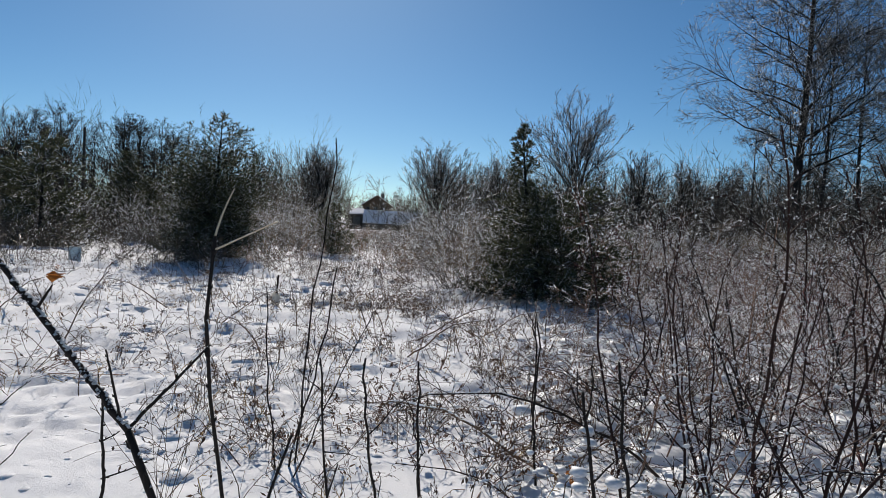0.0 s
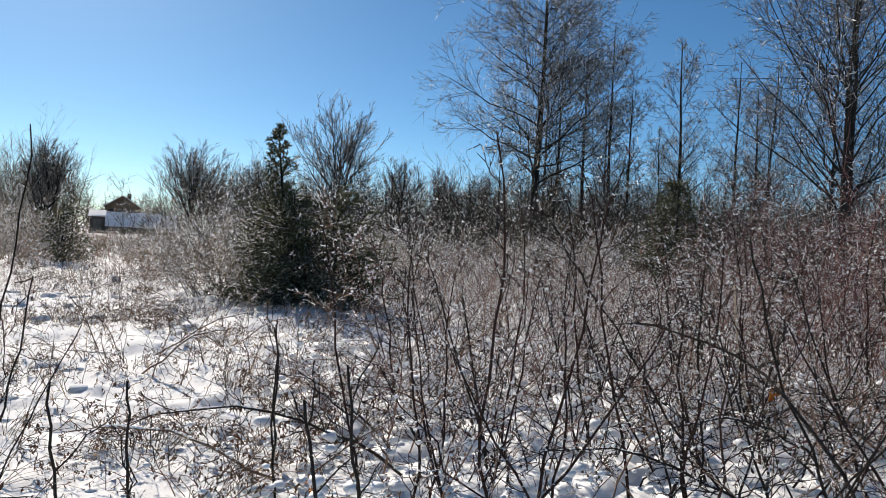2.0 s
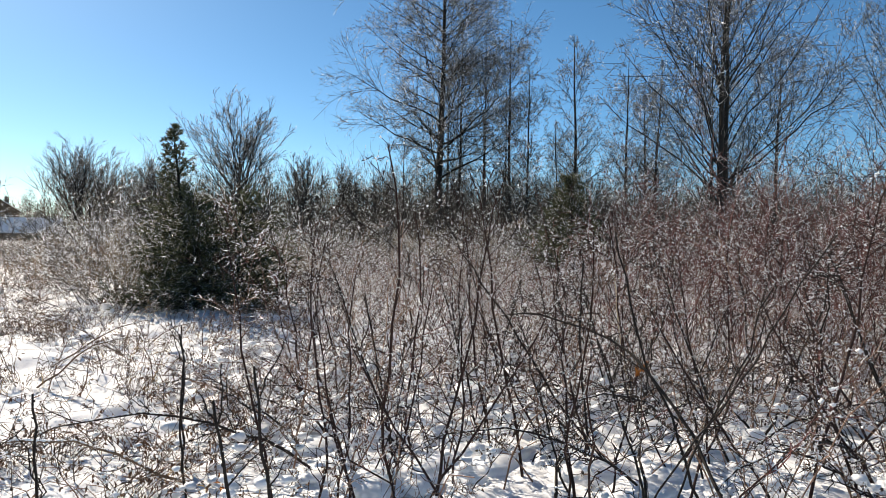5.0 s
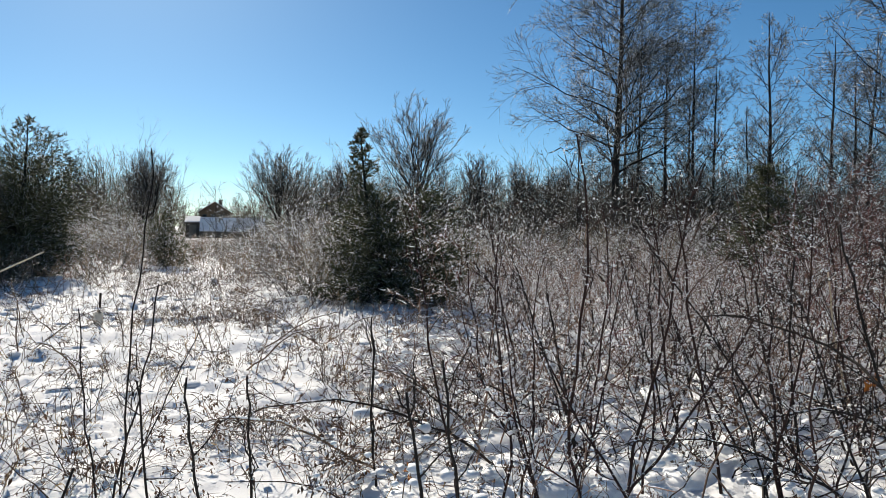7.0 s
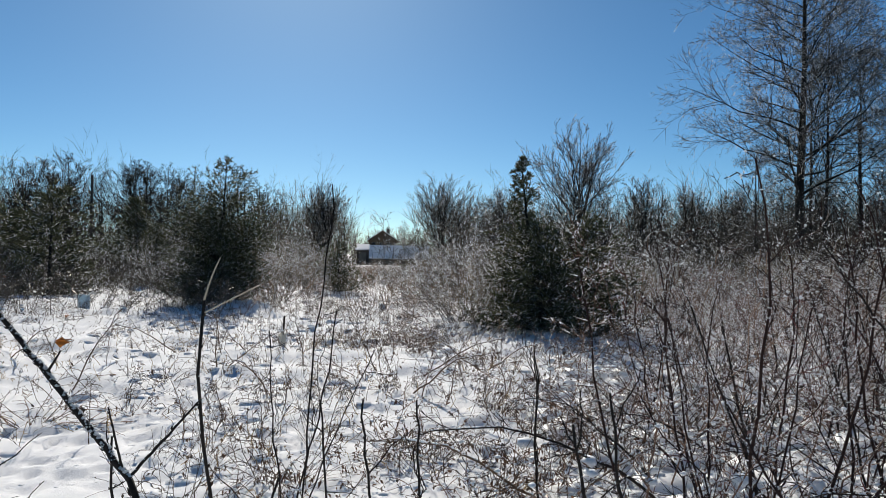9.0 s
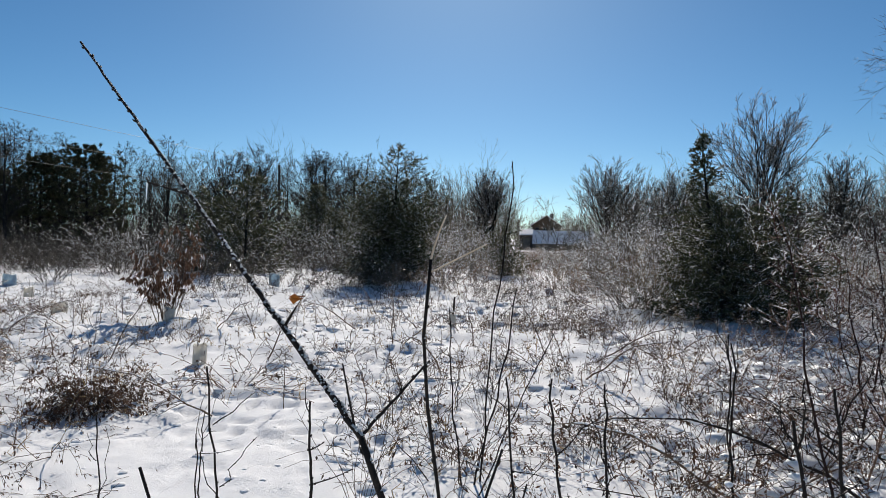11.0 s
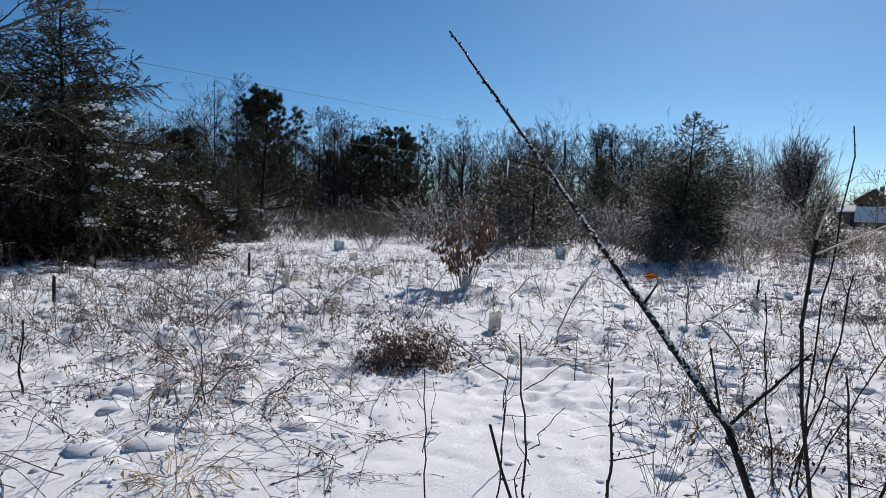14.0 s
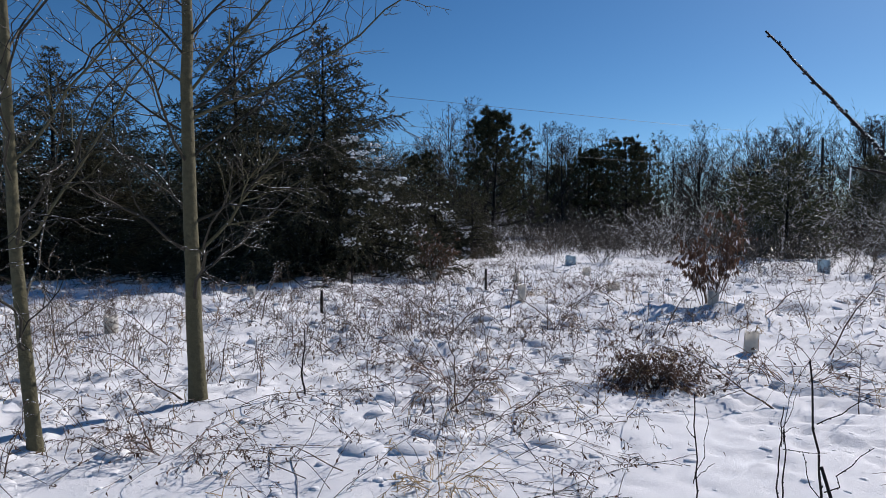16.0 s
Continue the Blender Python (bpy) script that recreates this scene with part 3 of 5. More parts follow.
# ---- evergreens ----
def juniper(name, label, height, outline, mat, limbs, lean=0.0, ice=0.05, rise=0.55, airy=0.0):
    """Upright evergreen: rising limbs of plumed sprays; outline gives the half width at fractions of the height."""
    tree = thing(name, label, "evergreen tree", pose(0, 0, 0))
    P, R = grow(np.array([[0.0, 0, -0.1]]), np.array([[lean, 0, 1.0]]), height, 0.02 * height, 0.008, 10, 0, 0.04)
    s = Soup()
    tubes(s, P, R, 7)
    part("trunk", s, BARK, tree)
    s = Soup()
    t = 0.02 + 0.97 * ((np.arange(limbs) + rng.random(limbs)) / limbs) ** 1.35
    t = t[rng.random(limbs) > airy * np.clip((t - 0.5) / 0.2, 0, 1)]
    limbs = len(t)
    pos, tan, rad = along(P, R, np.zeros(limbs, int), t)
    a = rng.uniform(0, 2 * np.pi, limbs)
    half = np.interp(t, [q for q, _ in outline], [w for _, w in outline])
    ln = (half * (0.62 + 0.75 * vnoise(a * 1.9, t * 15.0, 1.0, 90 + height)) * rng.uniform(0.6, 1.0, limbs) + 0.06) * 1.15
    B, Q = grow(pos, np.stack([np.cos(a), np.sin(a), rise * (0.35 + 0.9 * t) + rng.normal(size=limbs) * 0.15], axis=1), ln, np.maximum(rad * 0.3, 0.006), np.full(limbs, 0.003), 6, rng.uniform(-0.12, 0.12, limbs), 0.08)
    tubes(s, B, Q, 3, 1)
    B2, Q2 = sprout(B, Q, 11, 0.08, 1.0, 42, 0.42, 3, 0.06, -0.12, 0.45, 0.6, 0.003, 0.10)
    n2 = len(B2)
    size = np.linalg.norm(B2[:, -1] - B2[:, 0], axis=1)
    rep = np.repeat(np.arange(n2), np.clip(size * 60, 9, 26).astype(int))
    C, T, _ = along(B2, Q2, rep, rng.random(len(rep)))
    D = T + rng.normal(size=C.shape) * 0.42 + np.array([0, 0, 0.05])
    q = rng.random(len(rep)) < ice
    blades(s, C[~q], D[~q], rng.uniform(0.04, 0.11, (~q).sum()), rng.uniform(0.007, 0.015, (~q).sum()), 0)
    blades(s, C[q], D[q], rng.uniform(0.03, 0.08, q.sum()), rng.uniform(0.004, 0.009, q.sum()), 2)
    part("crown", s, [mat, BARK, ICE], tree, "dense dark evergreen sprays", False)
    return tree


def spruce(name, label, height, width, mat, whorls, snowy=0.0, droop=-0.28):
    """Tiered conifer with drooping boughs fringed with sprays."""
    tree = thing(name, label, "evergreen tree", pose(0, 0, 0))
    P, R = grow(np.array([[0.0, 0, -0.1]]), np.array([[0.0, 0, 1.0]]), height, 0.017 * height, 0.01, 12, 0, 0.02)
    s = Soup()
    tubes(s, P, R, 8)
    part("trunk", s, BARK, tree)
    s = Soup()
    nb = whorls * 7
    t = np.repeat(np.linspace(0.02, 0.99, whorls) ** 1.2, 7) + rng.normal(size=nb) * 0.008
    t = np.clip(t, 0.015, 0.995)
    pos, tan, rad = along(P, R, np.zeros(nb, int), t)
    a = np.tile(np.arange(7) * 2 * np.pi / 7, whorls) + np.repeat(rng.uniform(0, 6, whorls), 7) + rng.normal(size=nb) * 0.25
    ln = width * 0.5 * (1.0 - t) ** 0.75 * rng.uniform(0.5, 1.2, nb) + 0.08
    B, Q = grow(pos, np.stack([np.cos(a), np.sin(a), 0.08 + 0.7 * t ** 2], axis=1), ln, np.maximum(rad * 0.3, 0.008), np.full(nb, 0.004), 7, droop, 0.05)
    B[:, -2:, 2] += (ln * 0.07)[:, None] * np.array([0.5, 1.4])
    B[:, 1:, 2] = np.maximum(B[:, 1:, 2], 0.12)
    tubes(s, B, Q, 4, 1)
    rep = np.repeat(np.arange(nb), np.clip(ln * 11, 4, 38).astype(int))
    B2, Q2 = sprout(B[rep], Q[rep], 1, 0.12, 1.0, 50, 0.32, 3, -0.02, -0.16, 0.5, 0.6, 0.003, 0.05)
    ribbons(s, B2, Q2 * 1.5, 1)
    n2 = len(B2)
    size = np.linalg.norm(B2[:, -1] - B2[:, 0], axis=1)
    idx = np.repeat(np.arange(n2), np.clip(size * 54, 9, 40).astype(int))
    C, T, _ = along(B2, Q2, idx, rng.random(len(idx)))
    D = T + rng.normal(size=C.shape) * 0.5 + np.array([0, 0, -0.15])
    q = rng.random(len(idx)) < np.where(C[:, 2] < 0.5 * height, 0.05, 0.015) + 0.05 * snowy
    blades(s, C[~q], D[~q], rng.uniform(0.05, 0.13, (~q).sum()), rng.uniform(0.009, 0.018, (~q).sum()), 0)
    blades(s, C[q], D[q], rng.uniform(0.03, 0.08, q.sum()), rng.uniform(0.005, 0.010, q.sum()), 2)
    part("crown", s, [mat, BARK, ICE], tree, "drooping dark needled boughs", False)
    if snowy:
        out = B[:, -1] - B[:, 0]
        lit = np.nonzero((0.73 * out[:, 0] + 0.68 * out[:, 1] > 0.08 * width) & (B[:, 0, 2] < 0.55 * height))[0]
        lit = lit[rng.random(len(lit)) < snowy * 1.6]
        idx = np.repeat(lit, 34)
        C, T, _ = along(B, Q, idx, np.clip(np.repeat(rng.uniform(0.6, 0.95, len(lit)), 34) + rng.normal(size=len(idx)) * 0.10, 0.3, 1.0))
        s = Soup()
        lumps(s, C + rng.normal(size=C.shape) * np.array([0.11, 0.11, 0.05]) + np.array([0, 0, 0.03]), 0.018 + 0.055 * rng.random(len(C)) ** 2.5, 0, 0.7)
        tagged(part("snow_load", s, CLUMP, tree, "white snow lying on the boughs"), kind="stuff")
    return tree


def pine(name, label, height, width, mat, bare=0.3, nb=90):
    """Open-crowned pine, clumped tufts of needles on rising limbs."""
    tree = thing(name, label, "pine tree", pose(0, 0, 0))
    P, R = grow(np.array([[0.0, 0, -0.1]]), np.array([[0.02, 0, 1.0]]), height, 0.018 * height, 0.02, 12, 0, 0.05)
    s = Soup()
    tubes(s, P, R, 8)
    part("trunk", s, BARK, tree)
    s = Soup()
    t = np.sort(rng.uniform(bare, 1.0, nb))
    pos, tan, rad = along(P, R, np.zeros(nb, int), t)
    a = rng.uniform(0, 2 * np.pi, nb)
    ln = width * 0.5 * np.sqrt(np.clip(1.06 - t ** 2.2, 0.03, 1)) * rng.uniform(0.55, 1.1, nb)
    B, Q = grow(pos, np.stack([np.cos(a), np.sin(a), 0.1 + 0.5 * t], axis=1), ln, np.maximum(rad * 0.4, 0.012), np.full(nb, 0.006), 6, 0.12, 0.12)
    tubes(s, B, Q, 4, 1)
    B2, Q2 = sprout(B, Q, 8, 0.3, 1.0, 50, 0.36, 3, 0.05, 0.2, 0.4, 0.6, 0.005)
    ribbons(s, B2, Q2, 1)
    idx = np.repeat(np.arange(len(B2)), 2)
    C, T, _ = along(B2, Q2, idx, rng.uniform(0.55, 1.0, len(idx)))
    per = 32
    C = np.repeat(C, per, axis=0) + rng.normal(size=(len(C) * per, 3)) * 0.04
    D = rng.normal(size=C.shape) * np.array([1, 1, 0.6]) + np.repeat(T, per, axis=0) * 0.6 + np.array([0, 0, 0.6])
    blades(s, C, D, rng.uniform(0.14, 0.26, len(C)), rng.uniform(0.012, 0.022, len(C)), 0)
    part("crown", s, [mat, BARK], tree, "clumped dark green needles", False)
    return tree


BUSHY = ((0, 1.3), (0.1, 1.5), (0.3, 1.52), (0.5, 1.36), (0.65, 1.12), (0.76, 0.95), (0.86, 0.62), (1, 0.26))
SPIRE = ((0, 0.9), (0.1, 1.15), (0.25, 1.15), (0.4, 0.95), (0.5, 0.66), (0.6, 0.46), (0.75, 0.32), (0.9, 0.16), (1, 0.03))
ROUND = ((0, 0.7), (0.2, 0.85), (0.5, 0.8), (0.8, 0.5), (1, 0.15))
ob = juniper("red_cedar", "dark bushy red cedar dusted with ice in the field", 4.45, BUSHY, JUNIPER, 620, 0.066, 0.16, airy=0.82)
ob.matrix_basis = at(-5.48, 21.65)
ob = juniper("red_cedar", "slender red cedar with a ragged leaning top", 3.95, SPIRE, JUNIPER, 170, -0.09, 0.2)
ob.matrix_basis = at(3.3, 14.9)
ob = juniper("red_cedar", "small round cedar dusted with ice", 1.75, ROUND, JUNIPER, 80, 0.0, 0.15)
plant(ob, [(4.2, 14.5, 0, 1.45), (-2.2, 27.0, 90, 0.8), (3.3, 14.1, 190, 0.9), (-12.6, 25.5, 30, 1.55), (-14.9, 27.0, 250, 1.35)])
ob = juniper("red_cedar", "snow-dusted cedar among the red thicket", 3.2, ((0, 1.0), (0.4, 1.05), (0.7, 0.6), (1, 0.12)), JUNIPER, 260, 0.0, 0.14, 0.25)
plant(ob, [(12.7, 13.3, 0, 1.08), (-15.0, 40.0, 60, 1.45), (-11.5, 33.0, 200, 0.9), (10.0, 41.0, 120, 1.1)])
ob = spruce("spruce", "big dark spruce with snow on its lower boughs", 7.4, 8.0, SPRUCE, 36, 0.42)
ob.matrix_basis = at(-17.9, 9.05, 20)
ob = spruce("spruce", "tall dark spruce with drooping boughs", 8.3, 9.8, SPRUCE, 34, 0.03)
plant(ob, [(-21.5, 7.7, 70, 1.0), (-25.0, 2.9, 190, 0.90), (-27.8, 5.2, 80, 0.85), (-24.0, -0.8, 300, 0.97), (-21.8, -3.4, 10, 0.92), (-30.0, 11.0, 130, 0.85), (-26.5, 14.0, 220, 0.75)])
ob = spruce("young_spruce", "young dark conifer with snow on its skirt", 4.6, 4.4, SPRUCE, 20, 0.12)
plant(ob, [(-24.4, 17.7, 0, 1.0), (-27.0, 17.4, 80, 0.95), (-22.6, 18.4, 200, 0.7), (-25.0, 20.0, 320, 0.8)])
ob = pine("pine", "open-crowned dark pine at the wood", 7.3, 5.8, PINE, 0.12, 75)
plant(ob, [(-28.9, 24.9, 0, 1.0), (-31.8, 21.8, 100, 0.72)])
ob = pine("pine", "bulky dark pine at the wood's edge", 7.4, 6.4, PINE, 0.03, 115)
plant(ob, [(-41.1, 46.7, 0, 0.98), (-37.2, 47.3, 120, 1.10), (-45.5, 47.5, 240, 0.85), (-49, 43, 30, 0.9)])
thin = bare_tree("bare_tree", "thin pale bare sapling behind the pines", 8.6, 0.07, 24, 26, 4, 3, 0.3, True)
plant(thin, [(-33.9, 25.5, 0, 1.0), (-32.5, 27.4, 120, 0.85), (-38, 24, 240, 0.8)])


# ---- scrub between field and wood ----
def shrub(label, height, stems, mat, spread=0.5, ice=0.65):
    s = Soup()
    a = rng.uniform(0, 2 * np.pi, stems)
    base = np.stack([np.cos(a), np.sin(a), np.zeros(stems)], axis=1) * rng.uniform(0, 0.35, stems)[:, None] * height
    d = np.stack([np.cos(a) * spread, np.sin(a) * spread, np.ones(stems)], axis=1) + rng.normal(size=(stems, 3)) * 0.25
    P, R = grow(base, d, height * rng.uniform(0.55, 1.1, stems), np.full(stems, 0.005 * height), np.full(stems, 0.003), 5, -0.12, 0.2)
    tubes(s, P, R, 3)
    B, Q = sprout(P, R, 8, 0.15, 1.0, 40, 0.40, 3, 0.05, 0.0, 0.4, 0.6, 0.0028, 0.16)
    glazed(s, B, Q, 0, 1, ice * 0.4, ribbons)
    C, Q3 = sprout(B, Q, 6, 0.2, 1.0, 42, 0.5, 2, 0.0, 0.0, 0.2, 0.8, 0.003, 0.1)
    glazed(s, C, Q3 * 1.8, 0, 1, ice, spikes)
    return single("shrub", s, [mat, ICE], label, "shrub", "scrub round the field")


SHRUBS = [shrub("leafless tan shrub rimed with ice", 1.7, 24, SCRUB, 0.55), shrub("leafless reddish shrub with iced twigs", 1.6, 26, CANE, 0.45),
          shrub("tangled grey leafless shrub", 2.0, 25, TWIG, 0.65), shrub("dark tangled leafless shrub", 2.0, 28, FARDARK, 0.6, 0.07)]
used = set()
far_rng = random.Random(11)
for k in range(215):
    az = far_rng.uniform(-66, 62) if k < 150 else far_rng.uniform(-22, 26)
    d = far_rng.uniform(23, 62) if az < 12 else far_rng.uniform(19, 55)
    if az < -40:
        d = far_rng.uniform(30, 55)
    x, y = d * math.sin(radians(az)), d * math.cos(radians(az))
    v = far_rng.choice((0, 0, 1, 2, 2)) if az > -13 else far_rng.choice((3, 3, 3, 2))
    size = far_rng.uniform(0.6, 1.25) * (1 if d < 40 else 1.3)
    if -6.5 < az < 4:
        size = far_rng.uniform(0.4, 0.6)
    m = at(x, y, far_rng.uniform(0, 360), size, 0.03)
    if v in used:
        copy_thing(SHRUBS[v], m)
    else:
        SHRUBS[v].matrix_basis = m
        used.add(v)

for x, y, q, v in ((2.2, 15.3, 0.8, 0), (5.6, 15.6, 0.85, 0), (1.7, 16.2, 0.85, 2), (2.7, 16.6, 1.0, 0), (6.3, 16.0, 0.9, 1), (4.6, 16.8, 1.1, 0), (3.6, 17.2, 1.2, 2)):
    copy_thing(SHRUBS[v], at(x, y, x * 97, q, 0.03))

# low scrub beyond the open snow
GREYSCRUB = plant_mat("grey_scrub", (0.022, 0.018, 0.014), (0.10, 0.083, 0.066), 0.5, 0.35, 0.0, thin=0.05)
N = 9500
az = np.radians(rng.uniform(-92, 36, N))
d = rng.uniform(17, 58, N)
d = np.where(np.degrees(az) < -32, np.maximum(d, 27 + 12 * rng.random(N)), d)
wedge = np.arange(N) < 1300
az = np.where(wedge, np.radians(rng.uniform(-9, 8, N)), az)
d = np.where(wedge, rng.uniform(24, 97, N), d)
x, y = d * np.sin(az), d * np.cos(az)
keep = rng.random(N) < step(0.25, 0.6, vnoise(x, y, 3.5, 77)) * 0.75 + 0.3
x, y, d = x[keep], y[keep], d[keep]
N = len(x)
base = np.stack([x, y, ground_z(x, y) - 0.03], axis=1)
tall = rng.uniform(0.45, 1.45, N) * np.where((np.degrees(np.arctan2(x, y)) > -7) & (np.degrees(np.arctan2(x, y)) < 4), 0.8, 1.0)
s = Soup()
west = np.degrees(np.arctan2(x, y)) < -13
for m, q in ((0, (np.arange(N) % 3 == 0) & ~west), (1, (np.arange(N) % 3 == 1) & ~west), (2, (np.arange(N) % 3 == 2) & ~west), (3, west)):
    P, R = grow(base[q], np.array([[0, 0, 1.0]]) + rng.normal(size=(q.sum(), 3)) * 0.38, tall[q], 0.004 + 0.00012 * d[q], 0.003 + 0.00008 * d[q], 3, -0.1, 0.15)
    ribbons(s, P, R, m)
    B, Q = sprout(P, R, 6, 0.1, 1.0, 46, 0.45, 3, 0.0, -0.05, 0.35, 0.8, 0.004, 0.22)
    ribbons(s, B, Q, m)
    C, Q3 = sprout(B, Q, 3, 0.2, 1.0, 45, 0.5, 2, 0.0, 0.0, 0.2, 0.95, 0.0045, 0.1)
    glazed(s, C, Q3 * 1.7, m, 4, 0.1 if m == 3 else 0.35, spikes)
single("scrub", s, [SCRUB, TWIG, CANE_TAN, GREYSCRUB, ICE], "low tangled tan scrub rimed with ice", "scrub", kind="stuff")

# ---- thicket of canes ----
def thicket(name, label, mats, N, az0, az1, r0, r1, h0, h1, lean, twigs, edge=0.0, bead=0, icy=0.75, lodged=0.014):
    az = np.radians(rng.uniform(az0, az1, N * 3))
    d = np.sqrt(rng.uniform(r0 ** 2, r1 ** 2, N * 3))
    x, y = d * np.sin(az), d * np.cos(az)
    p = step(0.15, 0.6, vnoise(x, y, 1.1, 41)) * 0.8 + 0.25
    p = p * (0.28 + 0.72 * step(4.5, 10.0, d))
    if edge:
        p = p * step(0, edge, np.degrees(az) - az0 + rng.normal(size=len(az)) * 2)
    k = np.nonzero(rng.random(len(x)) < p)[0][:N]
    x, y = x[k], y[k]
    n = len(k)
    base = np.stack([x, y, ground_z(x, y) - 0.03], axis=1)
    g = rng.uniform(0, 2 * np.pi, n)
    d0 = np.stack([np.cos(g) * lean, np.sin(g) * lean, np.ones(n)], axis=1) + rng.normal(size=(n, 3)) * 0.12
    ln = rng.uniform(h0, h1, n)
    s = Soup()
    P, R = grow(base, d0, ln, rng.uniform(0.0035, 0.009, n), np.full(n, 0.0026), 7, rng.uniform(-0.4, 0.05, n), 0.24)
    pick = rng.random(n) < 0.5
    for m, q in ((0, pick), (1, ~pick)):
        tubes(s, P[q], R[q], 3, 3 if m else m)
        B, Q = sprout(P[q], R[q], twigs, 0.15, 1.0, 55, 0.17, 4, 0.05, -0.03, 0.3, 0.6, 0.0022, 0.36)
        glazed(s, B, Q * 1.15, m, 5, icy * 0.25, ribbons)
        C, Q3 = sprout(B, Q, 6, 0.1, 1.0, 55, 0.46, 2, 0.02, 0.0, 0.2, 0.8, 0.0024, 0.14)
        glazed(s, C, np.minimum(Q3, 0.0026) * 1.25, m, 5, icy, spikes)
        if bead:
            i = rng.integers(0, len(C), bead)
            pt, _, _ = along(C, Q3, i, rng.random(bead))
            leaves(s, pt, rng.normal(size=pt.shape), rng.uniform(0.006, 0.016, bead), rng.uniform(0.003, 0.007, bead), 5, 0.9)
            i = rng.integers(0, len(B), bead // 3)
            pt, _, _ = along(B, Q, i, rng.random(bead // 3))
            beads(s, pt + np.array([0, 0, 0.004]), 0.004 + lodged * rng.random(bead // 3) ** 2, 2, 0.6)
            i = rng.integers(0, len(C), bead // 2)
            pt, dr, _ = along(C, Q3, i, rng.random(bead // 2))
            leaves(s, pt, dr * 0.4 + rng.normal(size=pt.shape) * 0.5 + np.array([0, 0, -0.6]), rng.uniform(0.012, 0.045, bead // 2), rng.uniform(0.003, 0.009, bead // 2), 4, 0.8)
    return single(name, s, [*mats, CLUMP, DARKCANE, WEED, ICE], label, "thicket", kind="stuff")


thicket("bramble_thicket", "dense iced thicket of tan and reddish canes", (CANE_TAN, CANE), 1080, 17, 80, 3.7, 17, 1.1, 2.0, 0.5, 11, 12, 30000, 0.85, 0.02)
thicket("red_thicket", "tall dense red-brown leafless thicket", (CANE, CANE), 660, 46, 80, 8.2, 14.5, 2.2, 3.2, 0.22, 11, 6, 8000, 0.42)
thicket("fallen_canes", "bent canes lying low and crossed in snow", (CANE_TAN, WEED), 260, 16, 78, 3.6, 10, 0.7, 1.4, 1.5, 7, 8, 9000, 0.8, 0.022)
N = 2000
az = np.radians(rng.uniform(14, 78, N))
dd = np.sqrt(rng.uniform(3.2 ** 2, 10 ** 2, N))
x, y = dd * np.sin(az), dd * np.cos(az)
s = Soup()
lumps(s, np.stack([x, y, ground_z(x, y) + 0.4 * rng.random(N) ** 2 - 0.02], axis=1), 0.012 + 0.06 * rng.random(N) ** 2.5, 0, 0.7)
big_ones = rng.choice(N, 240, replace=False)
lumps(s, np.stack([x[big_ones], y[big_ones], ground_z(x[big_ones], y[big_ones]) + rng.uniform(-0.05, 0.03, 240)], axis=1), rng.uniform(0.10, 0.30, 240), 0, 0.42)
single("lodged_snow", s, CLUMP, "small lumps of snow caught among the canes", "snow", kind="stuff")
thicket("low_brush", "low iced brush under the canes", (WEED, CANE_TAN), 430, 8, 80, 4.2, 15, 0.3, 0.9, 0.7, 8, 8, 3500)


# ---- dead weeds standing in the snow ----
def weeds(name, label, N, az0, az1, r0, r1, h0, h1, clump, mats, leafy=4, seed_off=51, density=None):
    az = np.radians(rng.uniform(az0, az1, N * 5))
    d = np.sqrt(rng.uniform(r0 ** 2, r1 ** 2, N * 5))
    x, y = d * np.sin(az), d * np.cos(az)
    p = step(0.48, 0.74, vnoise(x, y, clump, seed_off)) * 0.9 + 0.035
    p = p * (1 - 0.93 * open_snow(x, y))
    k = np.nonzero(rng.random(len(x)) < p)[0][:N]
    x, y = x[k], y[k]
    n = len(k)
    base = np.stack([x, y, ground_z(x, y) - 0.02], axis=1)
    s = Soup()
    P, R = grow(base, np.array([[0, 0, 1.0]]) + rng.normal(size=(n, 3)) * 0.42, rng.uniform(h0, h1, n) * (0.5 + rng.random(n) * 0.6), rng.uniform(0.0025, 0.0055, n), np.full(n, 0.0018), 5, rng.uniform(-0.7, 0.05, n), 0.42)
    tubes(s, P, R, 3, 0)
    B, Q = sprout(P, R, 6, 0.35, 1.0, 45, 0.32, 3, 0.0, -0.15, 0.4, 0.7, 0.0020, 0.12)
    ribbons(s, B, Q, 0)
    i = np.repeat(np.arange(len(B)), 2)
    C, T, _ = along(B, Q, i, rng.uniform(0.4, 1.0, len(i)))
    kk = rng.random(len(i)) < leafy / 8
    leaves(s, C[kk], T[kk] + rng.normal(size=(kk.sum(), 3)) * 0.7 + np.array([0, 0, -0.5]), rng.uniform(0.015, 0.05, kk.sum()), rng.uniform(0.003, 0.008, kk.sum()), 1, 0.8)
    kk = rng.random(len(i)) < 0.12
    beads(s, C[kk], rng.uniform(0.002, 0.006, kk.sum()), 2)
    return single(name, s, [*mats, CLUMP], label, "dead weeds", kind="stuff")


weeds("dead_weeds", "dry brown weed stalks poking through the snow", 2500, -92, 20, 4.8, 22, 0.15, 0.65, 1.3, (WEED, DEADLEAF), 4)
weeds("dead_weeds", "dark dry weeds in a loose band", 700, -80, -28, 7, 17, 0.2, 0.75, 2.4, (WEED, DEADLEAF), 5, 95)
weeds("dead_weeds", "mixed dry weeds between the cedars", 750, -9, 11, 11, 27, 0.3, 0.9, 1.6, (WEED, CANE_TAN), 3, 67)
weeds("dead_weeds", "thick dry weeds at the field's far side", 2300, -60, 30, 15, 36, 0.4, 1.1, 2.5, (WEED, CANE_TAN), 2, 61)
weeds("dead_weeds", "tangled low weeds before the thicket", 560, -12, 30, 3.8, 13, 0.25, 0.8, 1.0, (WEED, DEADLEAF), 5, 71)
